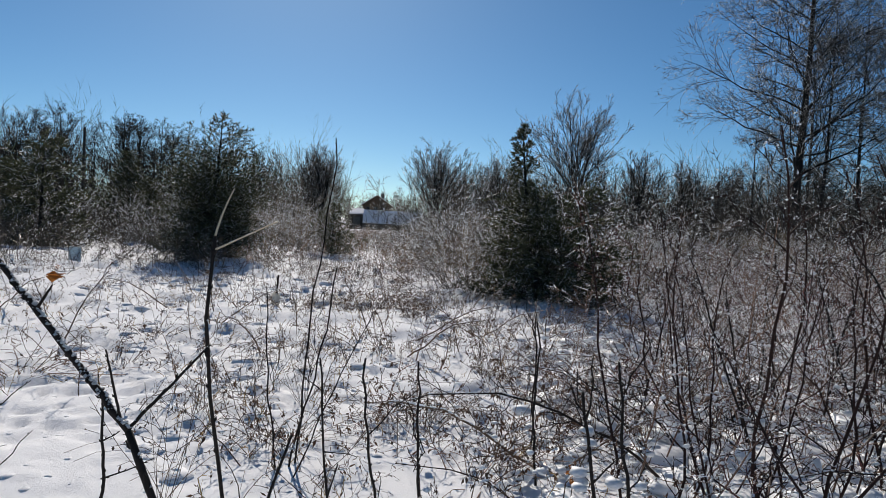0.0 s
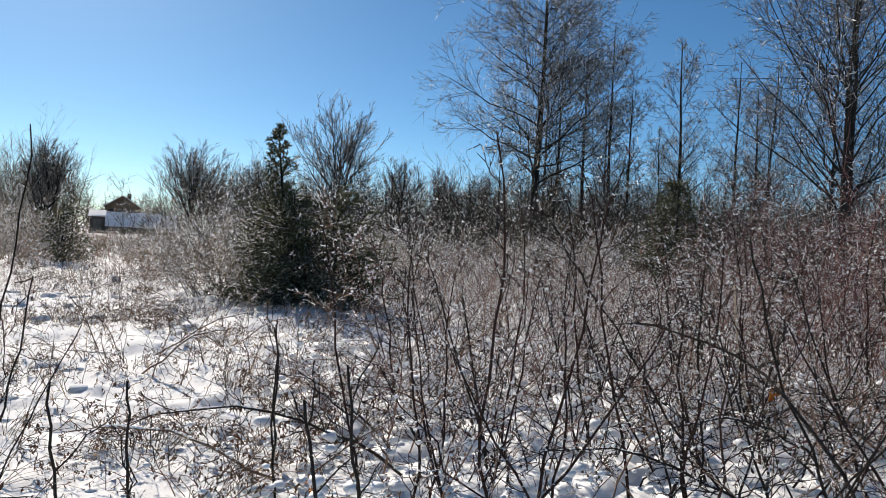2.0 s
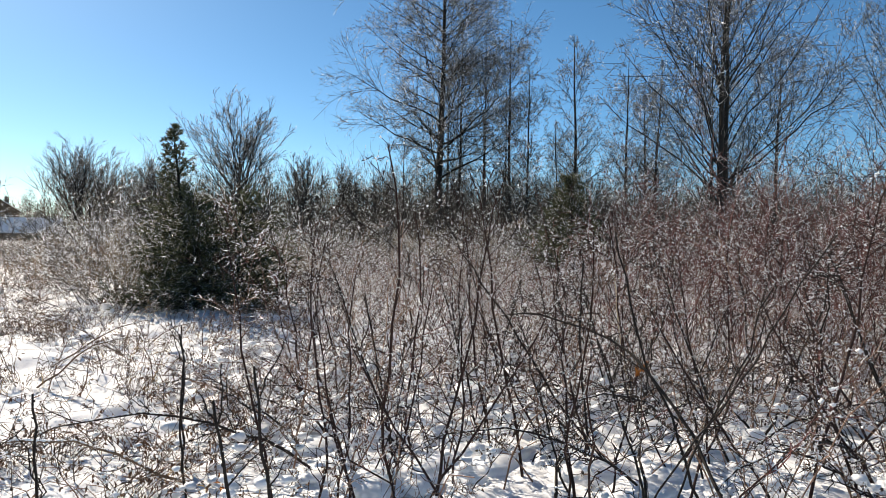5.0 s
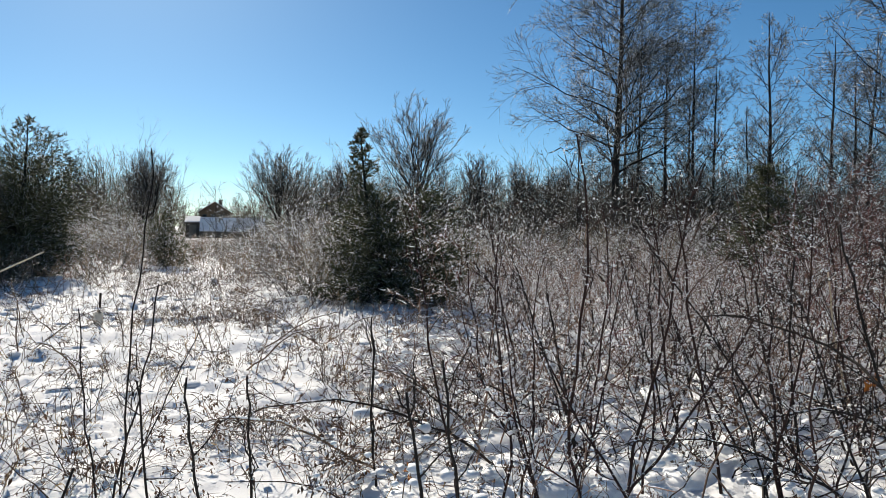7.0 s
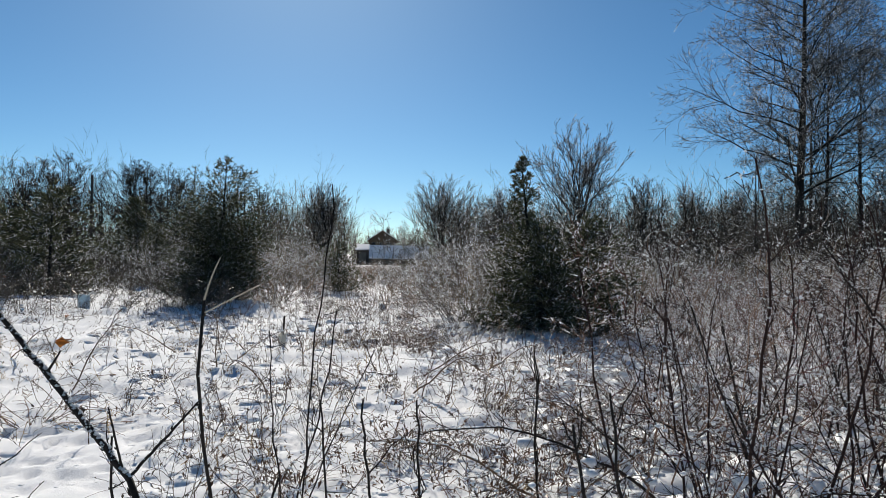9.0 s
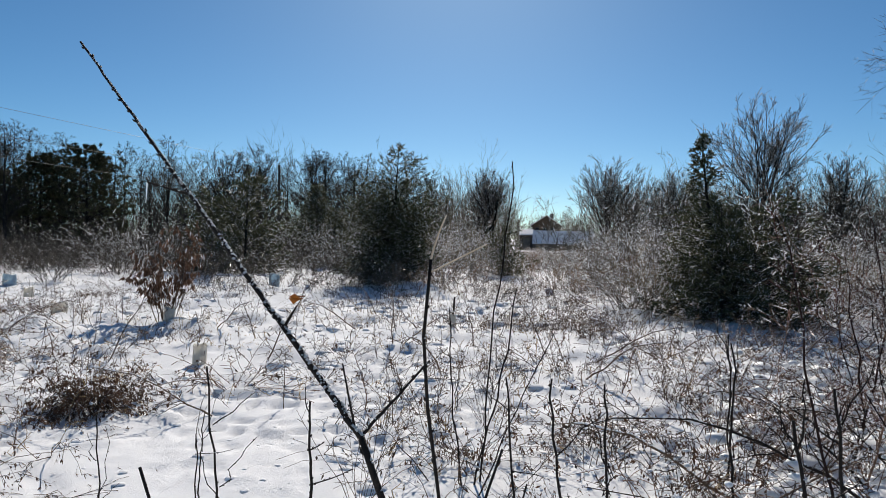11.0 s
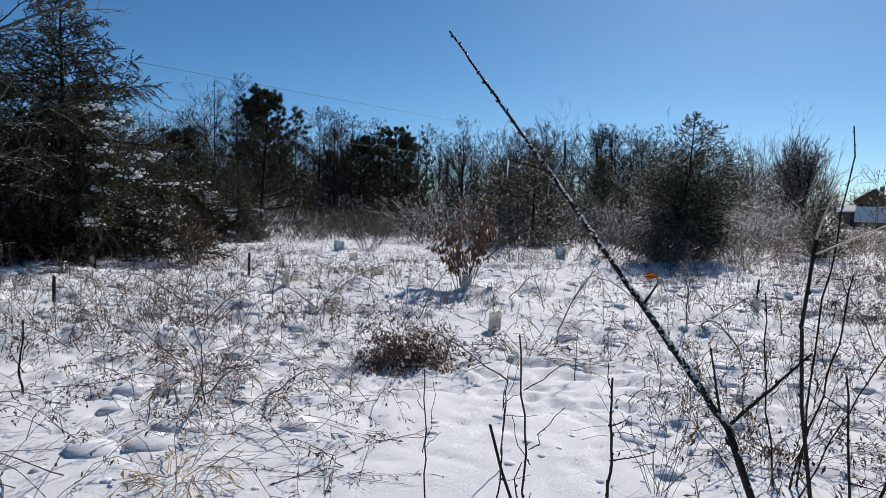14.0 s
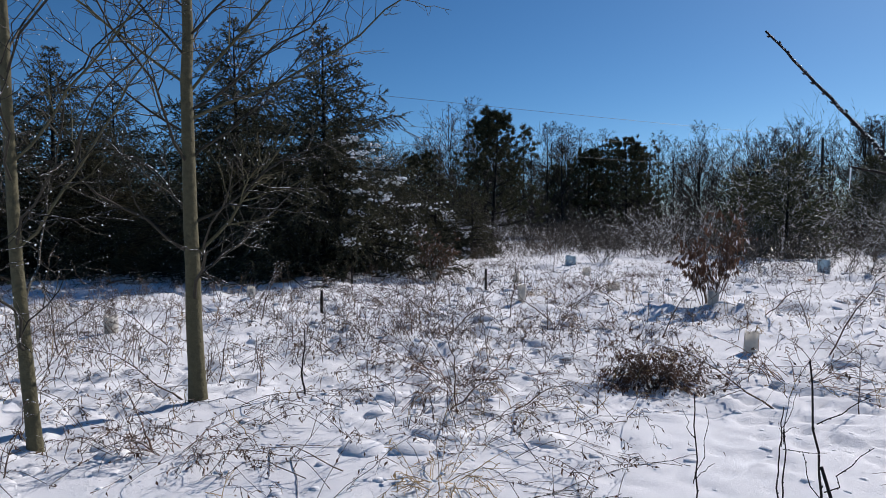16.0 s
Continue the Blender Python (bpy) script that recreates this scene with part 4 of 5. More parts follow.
weeds("dead_grass", "short pale grass blades in the snow", 800, -92, 25, 3.2, 14, 0.15, 0.5, 0.8, (STRAW, WEED), 1, 81)


def bent_stalks(N, az0, az1, r0, r1, long=1.25, thick=0.004, up=0.5):
    """Long thin stalks bowed over by the ice, with hanging sprigs."""
    az = np.radians(rng.uniform(az0, az1, N))
    d = np.sqrt(rng.uniform(r0 ** 2, r1 ** 2, N))
    x, y = d * np.sin(az), d * np.cos(az)
    k = rng.random(N) > 0.9 * open_snow(x, y)
    x, y, N = x[k], y[k], int(k.sum())
    base = np.stack([x, y, ground_z(x, y) - 0.02], axis=1)
    g = rng.uniform(0, 2 * np.pi, N)
    P, R = grow(base, np.stack([np.cos(g), np.sin(g), rng.uniform(up, up + 1.0, N)], axis=1), rng.uniform(0.5, long, N), rng.uniform(0.002, thick, N), np.full(N, 0.0016), 9, rng.uniform(-0.9, -0.35, N), 0.10)
    P[:, :, 2] = np.maximum(P[:, :, 2], ground_z(P[:, :, 0], P[:, :, 1]) + 0.006)
    s = Soup()
    tubes(s, P, R, 3, 0)
    B, Q = sprout(P, R, 9, 0.3, 1.0, 60, 0.13, 3, -0.1, -0.4, 0.3, 0.7, 0.0018, 0.2)
    B[:, :, 2] = np.maximum(B[:, :, 2], ground_z(B[:, :, 0], B[:, :, 1]) + 0.006)
    ribbons(s, B, Q, 0)
    i = np.repeat(np.arange(len(B)), 2)
    C, T, _ = along(B, Q, i, rng.uniform(0.3, 1.0, len(i)))
    leaves(s, C, T * 0.4 + rng.normal(size=C.shape) * 0.4 + np.array([0, 0, -0.7]), rng.uniform(0.012, 0.045, len(i)), rng.uniform(0.002, 0.007, len(i)), 1, 0.8)
    return single("bent_stalks", s, [WEED, DEADLEAF], "long dry stalks bowed over onto the snow", "dead weeds", kind="stuff")


bent_stalks(120, -92, 25, 3.5, 11)
bent_stalks(135, -92, -36, 2.7, 8.0)
bent_stalks(75, -80, -27, 2.7, 5.6, 1.7, 0.0055, 0.15)
weeds("dead_weeds", "thin dry stalks before the spruces", 600, -92, -48, 7.5, 14, 0.4, 1.0, 1.2, (WEED, WEED), 3, 87)


# single canes and weeds that stand clear of the rest
def standing_cane(label, height, lean, mat, name="bramble_cane", category="cane", group="bramble canes", twigs=11, thick=0.0068):
    P, R = grow(np.zeros((1, 3)), np.array([[lean, 0.1, 1.0]]), height, thick, 0.003, 10, -0.25 * lean, 0.12)
    s = Soup()
    tubes(s, P, R, 5, 0)
    B, Q = sprout(P, R, twigs + 4, 0.12, 1.0, 52, 0.15, 5, 0.05, 0.0, 0.3, 0.55, 0.0020, 0.36)
    tubes(s, B, Q, 3, 0)
    C, Q3 = sprout(B, Q, 4, 0.2, 1.0, 48, 0.4, 3, 0.02, 0.0, 0.2, 0.8, 0.0018, 0.2)
    ribbons(s, C, Q3, 0)
    pt, _, _ = along(C, Q3, rng.integers(0, len(C), 40), rng.random(40))
    beads(s, pt, rng.uniform(0.003, 0.007, 40), 1)
    k = 14 + int(34 * min(lean, 1.0))
    pt, _, _ = along(P, R, np.zeros(k, int), rng.uniform(0.12, 1, k))
    beads(s, pt + np.array([0, 0, 0.004]), rng.uniform(0.004, 0.010, k), 1, 0.6)
    return single(name, s, [mat, CLUMP], label, category, group)


CANES = [standing_cane("tall dark cane beaded with ice", 1.75, 0.15, DARKCANE, thick=0.009), standing_cane("leaning dark cane beaded with ice", 1.6, 0.55, DARKCANE, thick=0.009),
         standing_cane("tan cane arching over with ice", 1.7, 0.9, CANE_TAN), standing_cane("dark slim cane with iced side twigs", 1.35, 0.3, DARKSTEM, thick=0.008),
         standing_cane("short tan cane with many twigs", 1.1, 0.4, CANE_TAN, twigs=14), standing_cane("dark bowed cane low over the snow", 1.5, 1.5, DARKSTEM, thick=0.009)]
cane_rng = random.Random(31)
used = set()
for k in range(165):
    az, dd = cane_rng.uniform(22, 74), math.sqrt(cane_rng.uniform(3.7 ** 2, 8.0 ** 2))
    v = k % 6
    m = at(dd * math.sin(radians(az)), dd * math.cos(radians(az)), cane_rng.uniform(0, 360), cane_rng.uniform(0.8, 1.2), 0.02)
    if v in used:
        copy_thing(CANES[v], m)
    else:
        CANES[v].matrix_basis = m
        used.add(v)
STALKS = [standing_cane("dry dark weed stalk in the snow", 0.7, 0.2, WEED, "weed_stalk", "dead weeds", "weed stalks", 8), standing_cane("dry branching weed with iced tips", 0.85, 0.4, WEED, "weed_stalk", "dead weeds", "weed stalks", 12),
          standing_cane("bowed dry weed with iced tips", 0.9, 1.1, WEED, "weed_stalk", "dead weeds", "weed stalks", 9), standing_cane("short dry tan weed stalk", 0.45, 0.3, CANE_TAN, "weed_stalk", "dead weeds", "weed stalks", 7)]
used = set()
for k in range(150):
    az, dd = cane_rng.uniform(-88, 20), math.sqrt(cane_rng.uniform(4.6 ** 2, 13.0 ** 2))
    v = k % 4
    if float(open_snow(dd * math.sin(radians(az)), dd * math.cos(radians(az)))) > 0.3:
        continue
    m = at(dd * math.sin(radians(az)), dd * math.cos(radians(az)), cane_rng.uniform(0, 360), cane_rng.uniform(0.7, 1.3), 0.02)
    if v in used:
        copy_thing(STALKS[v], m)
    else:
        STALKS[v].matrix_basis = m
        used.add(v)


# clods of snow turned up over the field
N = 4200
az = np.radians(rng.uniform(-92, 30, N))
dd = np.sqrt(rng.uniform(6.5 ** 2, 22 ** 2, N))
x, y = dd * np.sin(az), dd * np.cos(az)
keep = vnoise(x, y, 1.5, 31) + 0.25 * rng.random(N) > 0.62
x, y = x[keep], y[keep]
az, dd = np.radians(rng.uniform(-92, 10, 420)), np.sqrt(rng.uniform(2.6 ** 2, 6.5 ** 2, 420))
x, y = np.concatenate([x, dd * np.sin(az)]), np.concatenate([y, dd * np.cos(az)])
s = Soup()
lumps(s, np.stack([x, y, ground_z(x, y) - 0.002], axis=1), np.where(np.hypot(x, y) > 6.5, 0.012 + 0.10 * rng.random(len(x)) ** 3, 0.010 + 0.04 * rng.random(len(x)) ** 3), 0, 0.4)
az, dd = np.radians(rng.uniform(-92, 20, 2600)), np.sqrt(rng.uniform(4.5 ** 2, 17 ** 2, 2600))
x, y = dd * np.sin(az), dd * np.cos(az)
keep = (vnoise(x, y, 1.3, 51) > 0.56) & (open_snow(x, y) < 0.2) & (rng.random(2600) < 0.6)
x, y = x[keep], y[keep]
lumps(s, np.stack([x, y, ground_z(x, y) - 0.025], axis=1), 0.05 + 0.14 * rng.random(len(x)) ** 2, 0, 0.45)
single("snow_clods", s, SNOW, "small clods of snow strewn over the field", "snow", kind="stuff")


# ---- the low buildings across the field ----
BRICK = plain_mat("brown_siding", (0.085, 0.055, 0.034), (0.15, 0.10, 0.06), 0.8, 1.5)
DARKWALL = plain_mat("dark_wall", (0.06, 0.062, 0.055), (0.12, 0.12, 0.105), 0.8, 2.0)
GLASS = plain_mat("dark_glass", (0.02, 0.025, 0.03), (0.03, 0.035, 0.04), 0.08, 1.0, 0.0)
TRIM = plain_mat("pale_trim", (0.45, 0.42, 0.36), (0.6, 0.57, 0.5), 0.7, 3.0)
POLE = plain_mat("weathered_pole", (0.03, 0.025, 0.022), (0.08, 0.068, 0.06), 0.85, 5.0)
WIRE = plain_mat("wire", (0.07, 0.07, 0.075), (0.13, 0.13, 0.14), 0.5, 5.0, 0.0, 0.3)


def prism(x0, x1, y0, y1, zlow, zhigh, thick, ridge):
    """A roof slab pair that rises to a ridge at the fraction of the depth."""
    bm = bmesh.new()
    ym = y0 + (y1 - y0) * ridge
    prof = [(y0, zlow), (ym, zhigh), (y1, zlow), (y1, zlow - thick), (ym, zhigh - thick), (y0, zlow - thick)]
    rows = [[bm.verts.new((x, y, z)) for y, z in prof] for x in (x0, x1)]
    for k in range(6):
        bm.faces.new((rows[0][k], rows[0][(k + 1) % 6], rows[1][(k + 1) % 6], rows[1][k]))
    bm.faces.new(rows[0][::-1])
    bm.faces.new(rows[1])
    bmesh.ops.recalc_face_normals(bm, faces=bm.faces)
    return bm


shed = thing("shed", "long low shed under a thick snow-covered roof", "shed", pose(-4.6, 100.3, 0) @ Matrix.Diagonal((0.88, 1, 0.96, 1)))
part("wall", boxed(0, 0.4, -0.2, 10.0, 6.0, 1.1), DARKWALL, shed, "dark weathered wall")
part("roof", prism(-0.15, 10.2, 0.0, 6.6, 0.95, 2.9, 0.12, 0.2), DARKWALL, shed)
part("snow_cover", prism(-0.1, 10.1, -0.05, 6.6, 1.12, 3.08, 0.13, 0.2), SNOW, shed, "smooth white snow on the roof")
for k in range(5):
    part("post", boxed(0.3 + 2.3 * k, 0.2, -0.2, 0.42 + 2.3 * k, 0.32, 0.95), DARKWALL, shed)
part("annex", boxed(-2.2, 0.6, -0.2, -0.15, 4.0, 2.35), POLE, shed, "brown lean-to with a dark front")
part("annex_door", boxed(-1.75, 0.55, -0.1, -0.6, 0.6, 1.9), DARKWALL, shed)
part("annex_snow", prism(-2.4, -0.05, 0.2, 4.2, 2.5, 3.25, 0.18, 0.45), SNOW, shed)

house = thing("house", "brown gabled house with snow on its roof", "house", pose(-5.3, 112.0, 0) @ Matrix.Diagonal((0.70, 0.9, 0.90, 1)))
bm = bmesh.new()
prof = [(0.0, -0.2), (6.6, -0.2), (6.6, 4.3), (3.3, 6.0), (0.0, 4.3)]
rows = [[bm.verts.new((x, y, z)) for x, z in prof] for y in (0.0, 9.0)]
for k in range(5):
    bm.faces.new((rows[0][k], rows[0][(k + 1) % 5], rows[1][(k + 1) % 5], rows[1][k]))
bm.faces.new(rows[0][::-1])
bm.faces.new(rows[1])
bmesh.ops.recalc_face_normals(bm, faces=bm.faces)
part("wall", bm, BRICK, house, "brown board wall")
for sgn, x0 in ((1, 0.0), (-1, 6.6)):
    bm = bmesh.new()
    box(bm, -0.35, -0.4, 0.0, 3.72, 9.4, 0.14)
    ob = part("roof", bm, BRICK, house)
    ob.matrix_basis = Matrix.Translation((x0, 0, 4.3)) @ Matrix.Rotation(-sgn * math.atan2(1.7, 3.3), 4, "Y") @ Matrix.Diagonal((sgn, 1, 1, 1))
    bm = bmesh.new()
    box(bm, -0.3, -0.36, 0.14, 3.74, 9.3, 0.3, bevel=0.05)
    ob = part("snow_cover", bm, SNOW, house)
    ob.matrix_basis = Matrix.Translation((x0, 0, 4.3)) @ Matrix.Rotation(-sgn * math.atan2(1.7, 3.3), 4, "Y") @ Matrix.Diagonal((sgn, 1, 1, 1))
part("chimney", boxed(4.1, 0.8, 4.6, 4.9, 1.5, 6.6, bevel=0.03), DARKWALL, house, "dark brick chimney")
for x in (1.1, 3.0, 4.9):
    w = part("window", boxed(x - 0.5, -0.05, 2.9, x + 0.5, 0.0, 4.0), DARKWALL, house)
    part("pane", boxed(x - 0.4, -0.08, 3.0, x + 0.4, -0.05, 3.9), GLASS, w)

for x, y, q in ((5.9, 93.0, 0.5), (-8.6, 94.0, 0.55), (7.6, 88.0, 0.6), (-10.5, 88.0, 0.62), (0.6, 84.0, 0.62), (4.4, 80.0, 0.66), (-7.8, 76.0, 0.7), (6.2, 72.0, 0.72)):
    copy_thing(FAR[1], at(x, y, x * 40, q))
copy_thing(FAR[0], at(0.6, 124.0, 50, 0.9))

# ---- power line ----
def utility_pole(x, y, h):
    ob = thing("utility_pole", "weathered wooden utility pole with strung wires", "utility pole", pose(x, y, spot(x, y, 0.2)), "power line")
    s = Soup()
    tubes(s, [[[0, 0, 0], [0, 0, h * 0.5], [0.02, 0, h + 0.2]]], [[0.17, 0.15, 0.12]], 10, 0, True)
    part("pole", s, POLE, ob)
    for z in (0.1, 1.8, 3.6):
        s = Soup()
        tubes(s, [[[-0.13, 0, h - z], [-0.2, 0, h - z + 0.02], [-0.26, 0, h - z]]], [[0.03, 0.06, 0.04]], 8, 0, True)
        part("insulator", s, TRIM, ob)
    return ob


A, B = np.array([-30.8, 68.9]), np.array([-37.8, -12.8])
utility_pole(A[0], A[1], 9.3)
utility_pole(B[0], B[1], 9.3)
for za, zb in ((9.2, 9.25), (7.5, 7.5), (5.72, 6.9)):
    s = Soup()
    q = np.linspace(0, 1, 40)
    sag = 4 * q * (1 - q) * 0.12
    pts = np.stack([A[0] + (B[0] - A[0]) * q - 0.2, A[1] + (B[1] - A[1]) * q, za + (zb - za) * q - sag], axis=1)
    tubes(s, pts[None], np.full((1, 40), 0.011), 4)
    single("power_wire", s, WIRE, "thin overhead wire strung between poles", "wire", "power line")

LIMB = plant_mat("dark_limb_bark", (0.014, 0.012, 0.009), (0.055, 0.047, 0.033), 0.65, 0.15, 0.06)


# ---- two young trees with smooth bark ----
def young_tree(x, y, h, r, lean, limbs, forks=()):
    tree = thing("young_tree", "young leafless tree with smooth olive-grey bark", "tree", pose(x, y, spot(x, y, 0.1)), "young trees")
    P, R = grow(np.array([[0.0, 0, -0.05]]), np.array([[lean[0], lean[1], 1.0]]), h, r, 0.012, 18, 0, 0.025)
    R[0, 0] *= 1.2
    s = Soup()
    tubes(s, P, R, 12)
    part("trunk", s, YOUNG, tree, "smooth olive-grey trunk with pale scars")
    for z, side, up, length in forks:
        base, _, rad = along(P, R, np.zeros(1, int), np.array([z / h]))
        L1, Q1 = grow(base, np.array([[side * 0.31, side * 0.95, up]]), length, rad * 0.27, 0.005, 10, 0.12, 0.14)
        s = Soup()
        tubes(s, L1, Q1, 8)
        L2, Q2 = sprout(L1, Q1, 12, 0.2, 1.0, 46, 0.30, 6, 0.05, 0.06, 0.4, 0.6, 0.003, 0.2)
        tubes(s, L2, Q2, 4)
        L3, Q3 = sprout(L2, Q2, 5, 0.15, 1.0, 48, 0.36, 4, 0.05, 0.05, 0.3, 0.8, 0.0022, 0.2)
        tubes(s, L3, Q3, 3)
        part("main_limb", s, YOUNG, tree)
    t = np.linspace(0.14, 0.95, limbs) + rng.normal(size=limbs) * 0.01
    pos, tan, rad = along(P, R, np.zeros(limbs, int), t)
    a = np.arange(limbs) * 2.4 + rng.normal(size=limbs) * 0.3
    ln = h * (0.33 - 0.2 * t) * rng.uniform(0.75, 1.2, limbs)
    for k in range(limbs):
        d = np.array([[math.cos(a[k]), math.sin(a[k]), 0.65 + 0.3 * rng.random()]])
        L1, Q1 = grow(pos[k:k + 1], d, ln[k], np.maximum(rad[k] * 0.25, 0.007), 0.0035, 9, 0.10 if t[k] > 0.3 else -0.12, 0.16)
        s = Soup()
        tubes(s, L1, Q1, 6)
        L2, Q2 = sprout(L1, Q1, 9, 0.15, 1.0, 48, 0.36, 6, 0.05, 0.08, 0.4, 0.6, 0.0028, 0.22)
        tubes(s, L2, Q2, 4)
        L3, Q3 = sprout(L2, Q2, 5, 0.15, 1.0, 48, 0.36, 4, 0.05, 0.05, 0.3, 0.8, 0.0022, 0.2)
        tubes(s, L3, Q3, 3)
        i = rng.integers(0, len(L3), 24)
        pt, _, _ = along(L3, Q3, i, np.ones(24))
        beads(s, pt, rng.uniform(0.003, 0.006, 24), 1, 1.6)
        part("limb", s, [LIMB, CLUMP], tree)
    return tree


young_tree(-5.94, 1.90, 7.0, 0.076, (0.0, 0.0), 28, ((2.75, 0.8, 0.85, 2.3), (2.55, 1.0, 0.6, 2.5), (2.85, -1.0, 0.55, 2.0), (1.3, 0.8, 0.9, 1.5)))
young_tree(-5.40, 0.63, 6.6, 0.052, (-0.045, -0.035), 24, ((2.2, 0.8, 0.9, 1.8), (1.6, 0.7, 1.0, 1.6)))
young_tree(-8.1, -0.9, 6.6, 0.06, (0.02, 0.0), 14)

# ---- tree guards ----
def guard_mat(name, col):
    m, t, b = material(name)
    n = noise_node(t, 14.0)
    c = ramp(t, n.outputs[0], [(0.3, tuple(v * 0.8 for v in col)), (0.7, col)]).outputs[0]
    t.links.new(c, b.inputs["Base Color"])
    b.inputs["Roughness"].default_value = 0.35
    tr = t.nodes.new("ShaderNodeBsdfTranslucent")
    t.links.new(c, tr.inputs[0])
    ms = t.nodes.new("ShaderNodeMixShader")
    ms.inputs[0].default_value = 0.5
    t.links.new(b.outputs[0], ms.inputs[1])
    t.links.new(tr.outputs[0], ms.inputs[2])
    t.links.new(ms.outputs[0], t.nodes["Material Output"].inputs[0])
    return m


GUARD = guard_mat("cream_plastic", (0.86, 0.83, 0.76))
GUARD_BLUE = guard_mat("blue_plastic", (0.60, 0.73, 0.81))


def tree_guard(x, y, h, r, mat, label, lean=0.0, stake=0.0):
    ob = thing("tree_guard", label, "tree guard", pose(x, y, spot(x, y, 0.04), lean, lean * 0.6, (x * 53) % 90), "tree guards")
    s = Soup()
    n = 12
    a = np.arange(n) * 2 * np.pi / n
    rr = r * (1 + 0.08 * np.cos(4 * a))
    rows = [(1.0, 0.0), (1.02, h * 0.5), (1.0, h), (0.93, h), (0.94, h * 0.5), (0.92, 0.0)]
    V = [[math.cos(q) * k * u, math.sin(q) * k * u, z + (0.02 * math.sin(3 * q) if z == h else 0)] for u, z in rows for q, k in zip(a, rr)]
    F = [[i * n + k, i * n + (k + 1) % n, (i + 1) * n + (k + 1) % n, (i + 1) * n + k] for i in range(5) for k in range(n)]
    s.add(V, F)
    part("tube", s, mat, ob)
    if stake:
        part("stake", boxed(r * 1.05, -0.015, -0.1, r * 1.05 + 0.03, 0.015, stake, bevel=0.003), DARKSTEM, ob, "dark wooden stake")
    s = Soup()
    P, R = grow(np.zeros((3, 3)), rng.normal(size=(3, 3)) * 0.12 + np.array([0, 0, 1.0]), np.array([0.9, 0.7, 0.6]) * max(h * 1.8, 0.5), 0.005, 0.002, 5, 0, 0.1)
    tubes(s, P, R, 4)
    B, Q = sprout(P, R, 5, 0.4, 1.0, 40, 0.3, 3, 0.1, 0, 0.3, 0.7, 0.002)
    tubes(s, B, Q, 3)
    part("seedling", s, WEED, ob, "bare seedling inside the tube")
    return ob


cream = "cream plastic tree guard standing in the snow"
for x, y, h, r, st in ((-10.5, 1.98, 0.36, 0.11, 0.0), (-4.2, 7.9, 0.36, 0.10, 0.0), (-14.4, 10.5, 0.36, 0.09, 0.75), (-9.35, 8.95, 0.42, 0.09, 0.0), (-9.25, 11.5, 0.30, 0.16, 0.0),
                       (-6.52, 10.85, 0.34, 0.11, 0.0), (-12.4, 11.6, 0.34, 0.09, 0.0), (-12.3, 14.1, 0.36, 0.14, 0.0), (-12.8, 4.9, 0.32, 0.10, 0.0), (-1.7, 11.9, 0.30, 0.08, 0.55), (-15.2, 8.4, 0.4, 0.09, 0.6)):
    tree_guard(x, y, h * 0.8, r * 0.8, GUARD, cream, 3.0, st)
for x, y, h, r in ((-15.2, 16.6, 0.36, 0.18), (-8.4, 19.2, 0.45, 0.15)):
    tree_guard(x, y, h, r, GUARD_BLUE, "pale blue plastic tree guard in the snow", -4.0)
for x, y, h in ((-11.2, 9.6, 0.5), (-10.8, 5.45, 0.42)):
    s = Soup()
    tubes(s, [[[0, 0, -0.1], [0.005, 0, h * 0.5], [0, 0.01, h]]], [[0.028, 0.028, 0.026]], 6, 0, True)
    single("wooden_stake", s, DARKSTEM, "short dark wooden stake in the snow", "stake", "stakes", m=pose(x, y, spot(x, y, 0.02)))

# ---- clumps of dead plants ----
def weed_clump(label, height, width, stems, mats, leafy, droop=-0.9, snow=8):
    """Arching dry stalks from one root, hung with curled leaves, snow lodged between."""
    ob = thing("weed_clump", label, "dead weeds", pose(0, 0, 0), "weed clumps")
    a = rng.uniform(0, 2 * np.pi, stems)
    base = np.stack([np.cos(a), np.sin(a), np.zeros(stems)], axis=1) * rng.uniform(0, 0.25, stems)[:, None] * width
    d = np.stack([np.cos(a) * width / height * 0.55, np.sin(a) * width / height * 0.55, np.ones(stems)], axis=1) + rng.normal(size=(stems, 3)) * 0.3
    P, R = grow(base, d, height * rng.uniform(0.7, 1.5, stems), rng.uniform(0.002, 0.0045, stems), np.full(stems, 0.0017), 5, droop * rng.uniform(0.2, 1, stems), 0.14)
    P[:, :, 2] = np.maximum(P[:, :, 2], 0.01)
    s = Soup()
    tubes(s, P, R, 3)
    B, Q = sprout(P, R, 6, 0.25, 1.0, 48, 0.34, 3, -0.05, -0.25, 0.3, 0.7, 0.0020, 0.16)
    B[:, :, 2] = np.maximum(B[:, :, 2], 0.008)
    ribbons(s, B, Q)
    tagged(part("tuft", s, mats[0], ob), kind="stuff")
    s = Soup()
    i = rng.integers(0, len(B), stems * leafy)
    C, T, _ = along(B, Q, i, rng.uniform(0.2, 1.0, len(i)))
    leaves(s, C, T * 0.3 + rng.normal(size=C.shape) * 0.4 + np.array([0, 0, -0.8]), rng.uniform(0.02, 0.06, len(i)), rng.uniform(0.004, 0.011, len(i)), 0, 0.9)
    tagged(part("foliage", s, mats[1], ob, "", False), kind="stuff")
    if snow:
        i = rng.integers(0, len(B), snow)
        C, T, _ = along(B, Q, i, rng.uniform(0.2, 0.9, snow))
        s = Soup()
        beads(s, C, rng.uniform(0.012, 0.03, snow), 0, 0.5)
        tagged(part("snow_load", s, CLUMP, ob), kind="stuff")
    return ob


